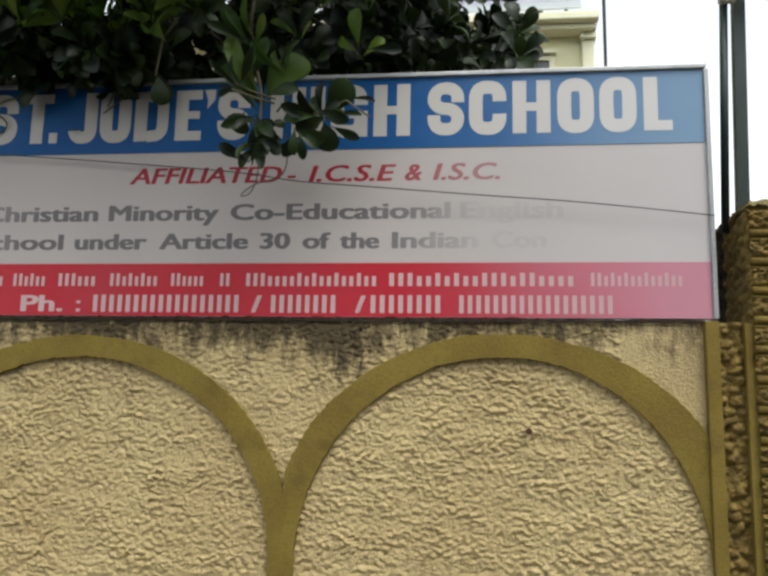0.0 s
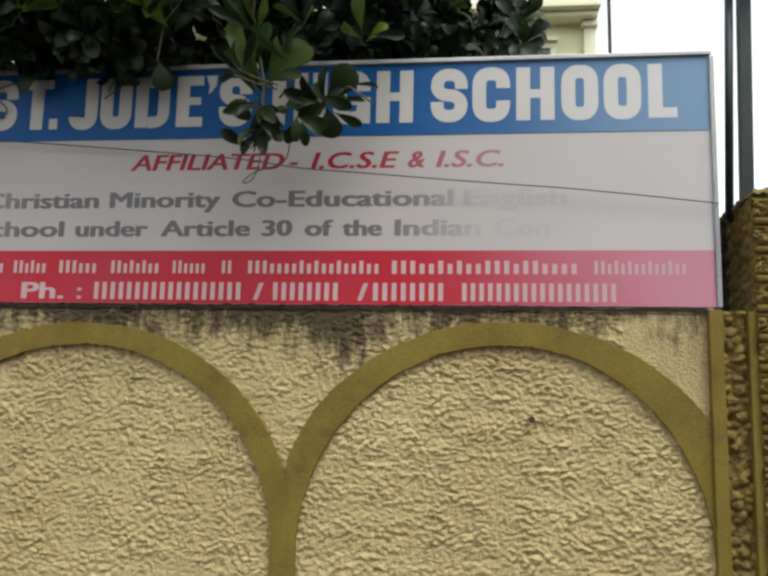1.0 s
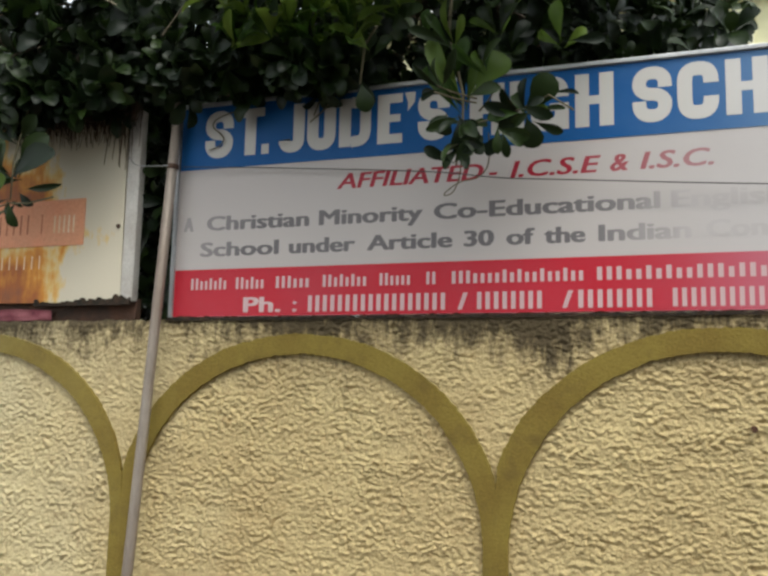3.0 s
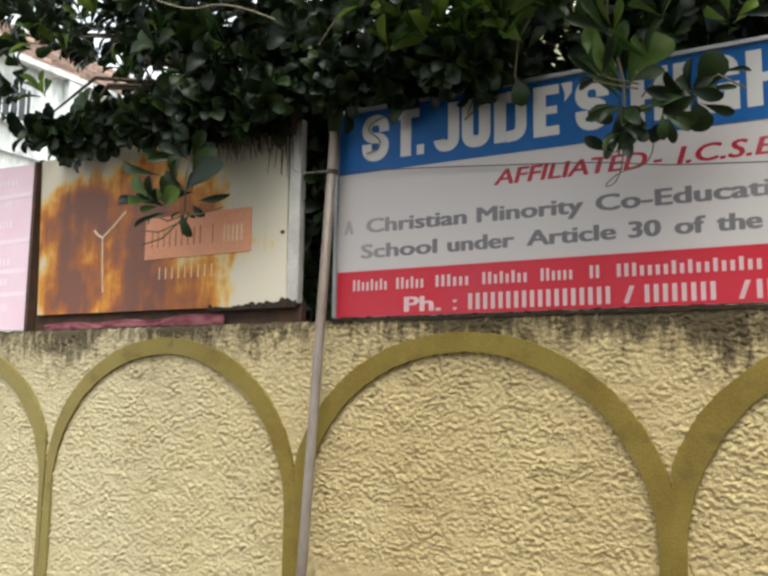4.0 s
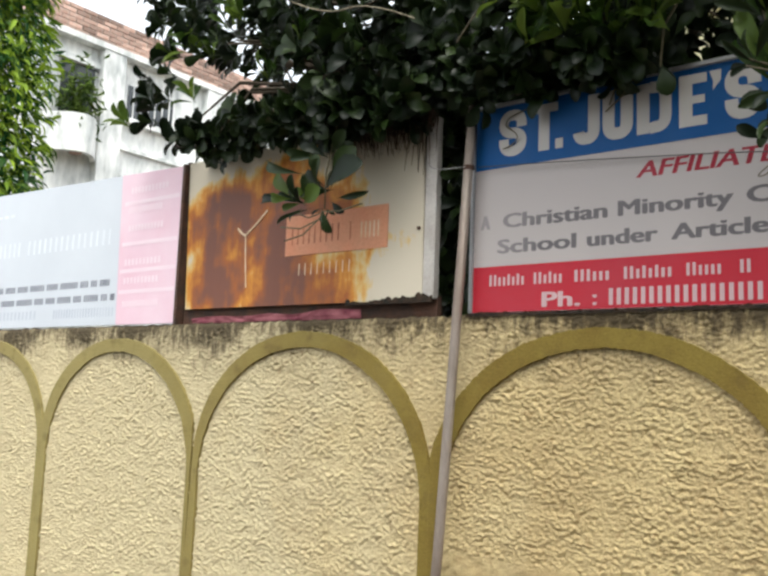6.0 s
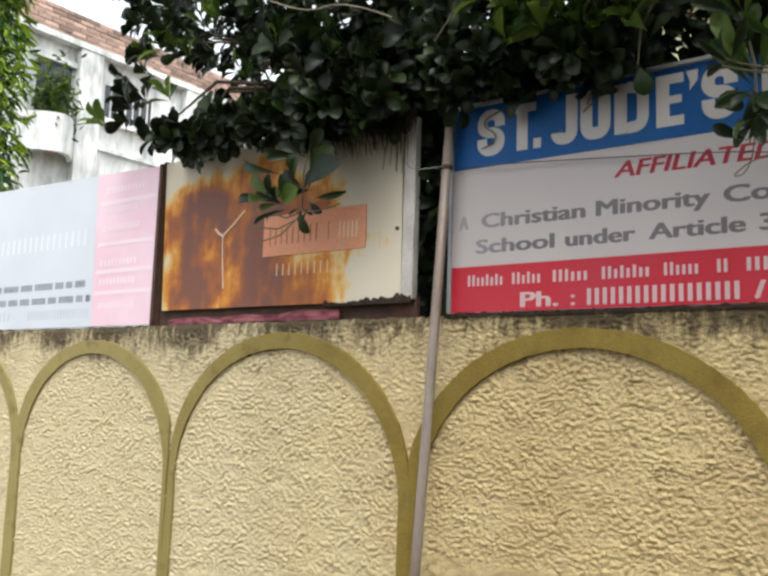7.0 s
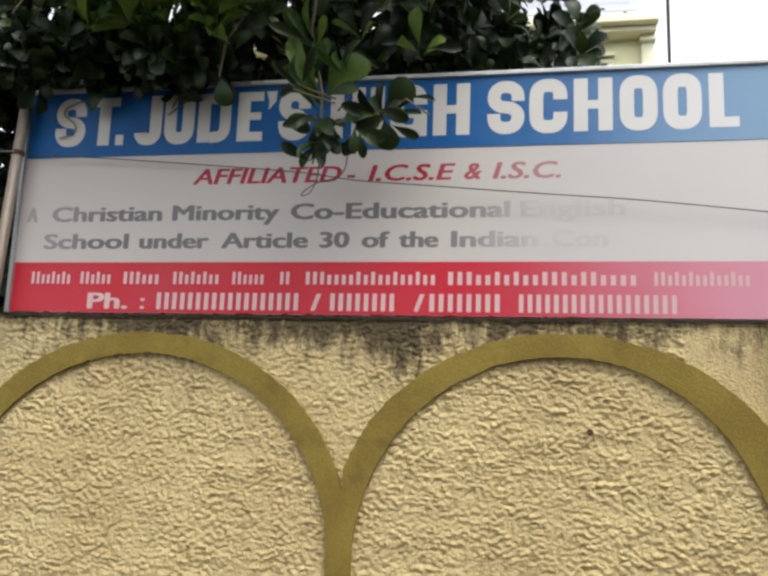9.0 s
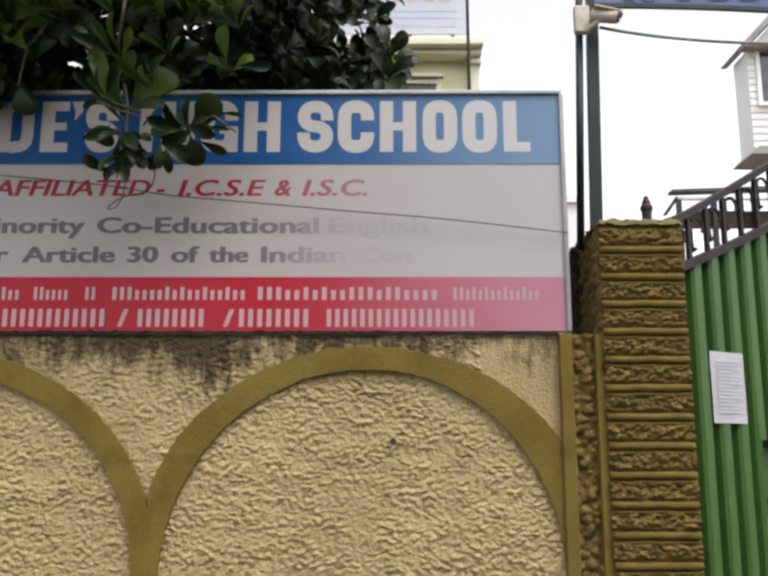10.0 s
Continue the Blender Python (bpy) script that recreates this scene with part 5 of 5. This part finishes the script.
while len(cs) < 4200:
    p = rng.uniform((-5.6, -0.55, 1.7), (-0.5, 2.9, 5.8))
    thin = noise.noise(((p[0] + 0.45) * 2.1 + p[1] * 1.5, p[1] * 0.4, p[2] * 2.3 - p[1] * 0.9))
    if in_crown(p, LOBES) and clear(p) and not (thin > (0.22 if -4.0 < p[0] < -2.9 else 0.17 if p[0] < -4.0 else 0.04) and p[2] > 2.92) and not (p[0] < -3.4 and p[2] > 2.8 and rng.random() < 0.42):
        cs.append(p)
        o = p - np.array((-2.6, 1.4, 3.3))
        ax.append(o / np.linalg.norm(o) + np.array((0, -0.25, 0.35)) + rng.normal(0, 0.35, 3))
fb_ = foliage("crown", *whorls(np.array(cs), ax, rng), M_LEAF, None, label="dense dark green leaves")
hang(fb_, tree)
for lo, hi, lobe, count, name, lab in (((-2.6, -0.60, 2.90), (-0.9, -0.08, 3.40), ((-1.75, -0.28, 3.10), (0.80, 0.40, 0.32)), 62, "young_foliage", "fresh green young leaves"),
                                       ((-5.3, -0.50, 2.95), (-3.5, 0.0, 3.7), ((-4.3, -0.15, 3.2), (1.0, 0.38, 0.55)), 14, "pale_foliage", "paler olive green leaves"),
                                       ((-2.45, -0.36, 2.84), (-1.2, -0.10, 3.00), ((-1.9, -0.22, 2.92), (0.7, 0.25, 0.2)), 34, "fringe_foliage", "grey-green leaves over the signboard")):
    cs2, ax2 = [], []
    while len(cs2) < count:
        p = rng.uniform(lo, hi)
        if clear(p) and in_crown(p, (lobe,)):
            cs2.append(p)
            ax2.append(np.array((rng.normal(0, 0.6), -0.6, 0.65)))
    hang(foliage(name, *whorls(np.array(cs2), ax2, rng, count=(5, 8), size=(0.10, 0.17), spread=(0.3, 1.1), wide=(0.24, 0.38)), M_LEAF2, None, label=lab), tree)
put(tree, "trunk", tube([(-2.75, 1.7, 0), (-2.72, 1.66, 1.1), (-2.78, 1.6, 2.2), (-2.7, 1.5, 3.0), (-2.6, 1.45, 4.2), (-2.5, 1.4, 5.2)], 0.13, 12, taper=0.3), M_BARK, "grey-brown trunk", True)
for i, (c, q) in enumerate(LOBES):
    bm = bmesh.new()
    c = Vector(c)
    s0 = Vector((-2.74, 1.55, 2.5 + 0.22 * i))
    tube([s0, s0.lerp(c, 0.4) + Vector((0, 0, 0.12)), s0.lerp(c, 0.75) + Vector((0.05, 0, 0.05)), c], 0.05, 8, bm, taper=0.4)
    for k in range(9):
        e = Vector(c) + Vector([rng.normal(0, 0.45) * v for v in q])
        if clear(e):
            m_ = c.lerp(e, 0.5) + Vector((0, 0, 0.06))
            tube([s0.lerp(c, 0.75), m_, e], 0.016, 5, bm, taper=0.3)
    put(tree, "limb", bm, M_BARK, smooth=True)


def single_leaf(parent, base, tip, width, material, facing=(0, -1, 0.35)):
    b, t = np.array([base], float), np.array([tip], float)
    ob = foliage("leaf", b, t - b, np.array([facing], float), np.linalg.norm(t - b, axis=1), np.array([width]), material, None, kind="part")
    del ob["kind"]
    ob.parent = parent
    return ob


def sprig(name, label, twig, leaves=(), rosettes=()):
    """A twig with single leaves and rosettes of leaves, each leaf a part."""
    g = empty(name, label, "branch")
    part("twig", tube(twig, 0.007, 6, taper=0.45), M_TWIG, g, "thin green-brown twig", True)
    r = random.Random(5)
    for x, z, x2, z2, w, fresh in leaves:
        y = -0.25 + r.uniform(-0.04, 0.04)
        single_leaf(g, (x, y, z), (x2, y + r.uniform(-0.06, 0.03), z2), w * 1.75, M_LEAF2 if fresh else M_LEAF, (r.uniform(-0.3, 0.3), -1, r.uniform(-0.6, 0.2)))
    for (x, z), (a, b), n, (l0, l1), wide, fresh in rosettes:
        for k in range(n):
            t = radians(a + (b - a) * (k + r.uniform(0.2, 0.8)) / n)
            l, y = r.uniform(l0, l1), -0.25 + r.uniform(-0.05, 0.05)
            tip = (x + l * math.cos(t), y + r.uniform(-0.11, 0.06), z + l * math.sin(t) - 0.01)
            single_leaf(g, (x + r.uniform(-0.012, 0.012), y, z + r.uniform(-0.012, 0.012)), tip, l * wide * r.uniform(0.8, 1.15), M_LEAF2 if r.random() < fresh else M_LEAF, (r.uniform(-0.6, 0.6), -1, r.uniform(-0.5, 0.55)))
    return g


HUB = ((-1.510, 2.605, -1.391, 2.732, 0.063, 1), (-1.533, 2.633, -1.525, 2.716, 0.024, 0), (-1.550, 2.535, -1.695, 2.730, 0.026, 1), (-1.556, 2.552, -1.654, 2.801, 0.036, 1),
       (-1.654, 2.807, -1.652, 2.892, 0.026, 1), (-1.575, 2.663, -1.526, 2.797, 0.026, 1), (-1.530, 2.562, -1.616, 2.676, 0.024, 1), (-1.520, 2.581, -1.397, 2.586, 0.029, 0),
       (-1.593, 2.531, -1.614, 2.461, 0.040, 0), (-1.550, 2.519, -1.513, 2.404, 0.054, 0), (-1.461, 2.429, -1.497, 2.387, 0.027, 0), (-1.564, 2.346, -1.654, 2.392, 0.024, 0),
       (-1.564, 2.341, -1.501, 2.403, 0.033, 0), (-1.477, 2.429, -1.426, 2.387, 0.031, 0))
SIDE = ((-1.316, 2.510, -1.233, 2.626, 0.057, 0), (-1.322, 2.510, -1.371, 2.582, 0.020, 1), (-1.316, 2.504, -1.409, 2.457, 0.032, 0), (-1.316, 2.494, -1.287, 2.389, 0.046, 0),
        (-1.305, 2.493, -1.206, 2.452, 0.020, 0), (-1.306, 2.515, -1.190, 2.521, 0.012, 0), (-1.250, 2.583, -1.149, 2.579, 0.011, 0), (-1.306, 2.499, -1.232, 2.464, 0.024, 0),
        (-1.388, 2.464, -1.422, 2.514, 0.021, 0))
ABOVE = ((-1.201, 2.744, -1.209, 2.872, 0.030, 1), (-1.207, 2.744, -1.284, 2.817, 0.020, 1), (-1.196, 2.744, -1.122, 2.801, 0.023, 1), (-1.181, 2.754, -1.059, 2.757, 0.023, 0),
         (-1.880, 2.786, -1.942, 2.871, 0.031, 1), (-1.891, 2.785, -1.799, 2.835, 0.028, 0), (-1.376, 2.764, -1.315, 2.850, 0.029, 0), (-1.717, 2.850, -1.798, 2.901, 0.034, 0))
hb = sprig("hanging_branch", "leafy branch hanging in front of the school signboard", [(-1.62, -0.1, 3.15), (-1.60, -0.22, 2.85), (-1.54, -0.25, 2.60), (-1.54, -0.25, 2.46), (-1.563, -0.25, 2.345)],
           HUB + SIDE + ABOVE,
           (((-1.54, 2.56), (60, 140), 6, (0.12, 0.20), 0.24, 0.6), ((-1.54, 2.50), (170, 370), 8, (0.07, 0.12), 0.42, 0.0), ((-1.33, 2.51), (-60, 200), 10, (0.07, 0.12), 0.38, 0.15), ((-1.40, 2.46), (-150, 60), 7, (0.07, 0.11), 0.42, 0.05), ((-1.60, 2.62), (40, 200), 7, (0.09, 0.15), 0.26, 0.4), ((-1.46, 2.66), (20, 150), 6, (0.09, 0.14), 0.32, 0.3),
            ((-1.54, 2.42), (170, 390), 7, (0.06, 0.10), 0.42, 0.0), ((-1.58, 2.78), (60, 170), 6, (0.10, 0.16), 0.30, 0.45), ((-1.42, 2.80), (30, 150), 6, (0.10, 0.15), 0.32, 0.3)))
for pts in ([(-1.50, -0.25, 2.49), (-1.42, -0.26, 2.50), (-1.33, -0.25, 2.53)], [(-1.33, -0.25, 2.53), (-1.24, -0.27, 2.56), (-1.16, -0.27, 2.50)], [(-1.49, -0.25, 2.58), (-1.57, -0.28, 2.60), (-1.66, -0.29, 2.645)],
            [(-1.49, -0.26, 2.56), (-1.56, -0.30, 2.57), (-1.63, -0.30, 2.60)], [(-1.48, -0.26, 2.53), (-1.44, -0.3, 2.55), (-1.41, -0.3, 2.60)]):
    part("twig", tube(pts, 0.0035, 5), M_TWIG, hb, "thin green-brown twig", True)
sprig("leaf_sprig", "single dark leaf hanging over the signboard edge", [(-1.90, -0.1, 3.0), (-1.93, -0.2, 2.85), (-1.926, -0.25, 2.68)], ((-1.926, 2.690, -1.903, 2.577, 0.040, 0),))
rs = sprig("hanging_branch", "leafy twig hanging in front of the rusted board", [(-3.45, -0.1, 3.1), (-3.48, -0.2, 2.75), (-3.49, -0.25, 2.50), (-3.49, -0.25, 2.335)], (
    (-3.683, 2.399, -3.938, 2.425, 0.030, 0), (-3.674, 2.401, -3.861, 2.583, 0.055, 1), (-3.674, 2.412, -3.615, 2.527, 0.042, 0), (-3.624, 2.371, -3.496, 2.426, 0.053, 1),
    (-3.459, 2.415, -3.218, 2.500, 0.072, 0), (-3.439, 2.385, -3.221, 2.377, 0.019, 0), (-3.643, 2.380, -3.764, 2.430, 0.024, 0), (-3.546, 2.341, -3.734, 2.275, 0.014, 0),
    (-3.490, 2.335, -3.456, 2.221, 0.032, 0), (-3.603, 2.347, -3.716, 2.302, 0.016, 0), (-3.487, 2.439, -3.326, 2.605, 0.060, 0), (-3.517, 2.464, -3.477, 2.571, 0.050, 0),
    (-3.594, 2.503, -3.858, 2.597, 0.032, 0), (-3.474, 2.375, -3.381, 2.310, 0.024, 0), (-3.47, 2.60, -3.36, 2.68, 0.036, 0), (-3.48, 2.60, -3.58, 2.67, 0.036, 0)),
    (((-3.48, 2.43), (50, 180), 7, (0.09, 0.15), 0.36, 0.0), ((-3.50, 2.58), (20, 200), 8, (0.09, 0.15), 0.40, 0.0), ((-3.65, 2.38), (20, 190), 8, (0.08, 0.15), 0.34, 0.35), ((-3.48, 2.34), (190, 350), 4, (0.05, 0.08), 0.26, 0.0)))
for pts in ([(-3.50, -0.25, 2.32), (-3.58, -0.26, 2.30), (-3.66, -0.25, 2.33)], [(-3.52, -0.25, 2.29), (-3.62, -0.27, 2.25), (-3.75, -0.27, 2.27)], [(-3.51, -0.26, 2.29), (-3.60, -0.27, 2.22), (-3.72, -0.27, 2.20)], [(-3.50, -0.26, 2.32), (-3.38, -0.27, 2.31), (-3.25, -0.27, 2.33)]):
    part("twig", tube(pts, 0.0038, 5), M_TWIG, rs, "thin green-brown twig", True)

# brown aerial roots and dead twigs hanging over the top of the rusted board
r = random.Random(21)
rt = empty("root_fringe", "mat of thin brown hanging roots over the rusted board", "roots", at=(-3.3, 0.0, 2.8))
bm = bmesh.new()
for _ in range(320):
    x = r.uniform(-3.66, -3.04)
    drop = (0.02 + 0.10 * r.random() ** 2) * (1.9 if x > -3.16 and r.random() < 0.4 else 1.0)
    y = r.uniform(-0.06, 0.012)
    tube([(x, y, 2.80), (x + r.uniform(-0.015, 0.015), y - 0.006, 2.745), (x + r.uniform(-0.03, 0.03), y, 2.735 - drop)], r.uniform(0.002, 0.0042), 4, bm, taper=0.3)
tagged(put(rt, "strand_mat", bm, mat("dark_root", (0.030, 0.016, 0.009), (0.06, 0.03, 0.016), scale=30, rough=0.95), "thin brown roots"), kind="stuff")

# thin dry vines in the crown
for pts in ([(-2.02, -0.50, 3.45), (-2.00, -0.52, 3.2), (-2.04, -0.50, 3.02), (-2.10, -0.45, 2.93)], [(-1.95, -0.48, 3.4), (-1.97, -0.5, 3.15), (-1.93, -0.5, 2.98)],
            [(-1.7, -0.5, 2.98), (-1.45, -0.52, 2.96), (-1.30, -0.52, 3.03), (-1.12, -0.5, 3.05)], [(-2.75, -0.3, 2.95), (-2.6, -0.4, 3.0), (-2.45, -0.42, 3.12), (-2.3, -0.42, 3.3)],
            [(-1.25, -0.4, 3.2), (-1.15, -0.45, 3.0), (-1.2, -0.45, 2.9)], [(-3.6, -0.45, 3.3), (-3.3, -0.5, 3.12), (-3.1, -0.48, 3.15), (-2.9, -0.4, 3.05)]):
    cable("dry_vine", pts, 0.0035, M_VINE, "thin pale dry vine hanging in the tree")

# plant on the old building's balcony
pot = empty("balcony_plant", "dark green bushy plant on the old balcony", "plant", at=(-12.8, 4.0, 5.1))
n = 420
pb = np.stack([rng.normal(-12.75, 0.10, n), rng.normal(3.98, 0.17, n), 5.95 + rng.normal(0, 0.24, n)], axis=1)
hang(foliage("foliage", pb, rng.normal(0, 1, (n, 3)) + np.array((0.5, 0, -0.3)), rng.normal(0, 1, (n, 3)), rng.uniform(0.10, 0.2, n), rng.uniform(0.03, 0.06, n), M_LEAF2, None, lobe=False, label="dark green leaves"), pot)
put(pot, "stem", tube([(-12.8, 4.0, 5.1), (-12.77, 3.99, 5.6), (-12.75, 3.98, 6.1)], 0.02, 6), M_TWIG)
put(pot, "pot", tube([(-12.8, 4.0, 5.08), (-12.8, 4.0, 5.36)], 0.10, 14, taper=1.3), M_BRICK, "clay pot")

# slender tree beside the old building
ash = empty("slender_tree", "bright yellow-green tree with drooping narrow leaves", "tree", at=(-10.5, 1.2, 0))
n = 9500
zc = rng.uniform(2.2, 7.6, n)
ang, rad = rng.uniform(0, 6.283, n), np.sqrt(rng.uniform(0.05, 1, n))
R = 0.98 * np.sqrt(np.clip(1 - ((zc - 4.3) / 3.6) ** 2, 0.05, 1)) * (0.86 + 0.30 * grain(zc * 2.2, ang * 1.5, 71))
base = np.stack([-10.5 + R * rad * np.cos(ang), 1.30 + R * rad * np.sin(ang), zc], axis=1)
out = np.stack([np.cos(ang), np.sin(ang), np.full(n, -0.8)], axis=1) + rng.normal(0, 0.6, (n, 3))
hang(foliage("crown", base, out, np.stack([np.cos(ang), np.sin(ang), np.full(n, 0.6)], axis=1) + rng.normal(0, 0.3, (n, 3)), rng.uniform(0.12, 0.22, n), rng.uniform(0.035, 0.06, n), M_LEAF3, None, lobe=False, label="drooping bright green leaves"), ash)
put(ash, "trunk", tube([(-10.5, 1.2, 0), (-10.48, 1.22, 3), (-10.5, 1.2, 7)], 0.10, 10, taper=0.3), M_BARK, "straight slim trunk", True)
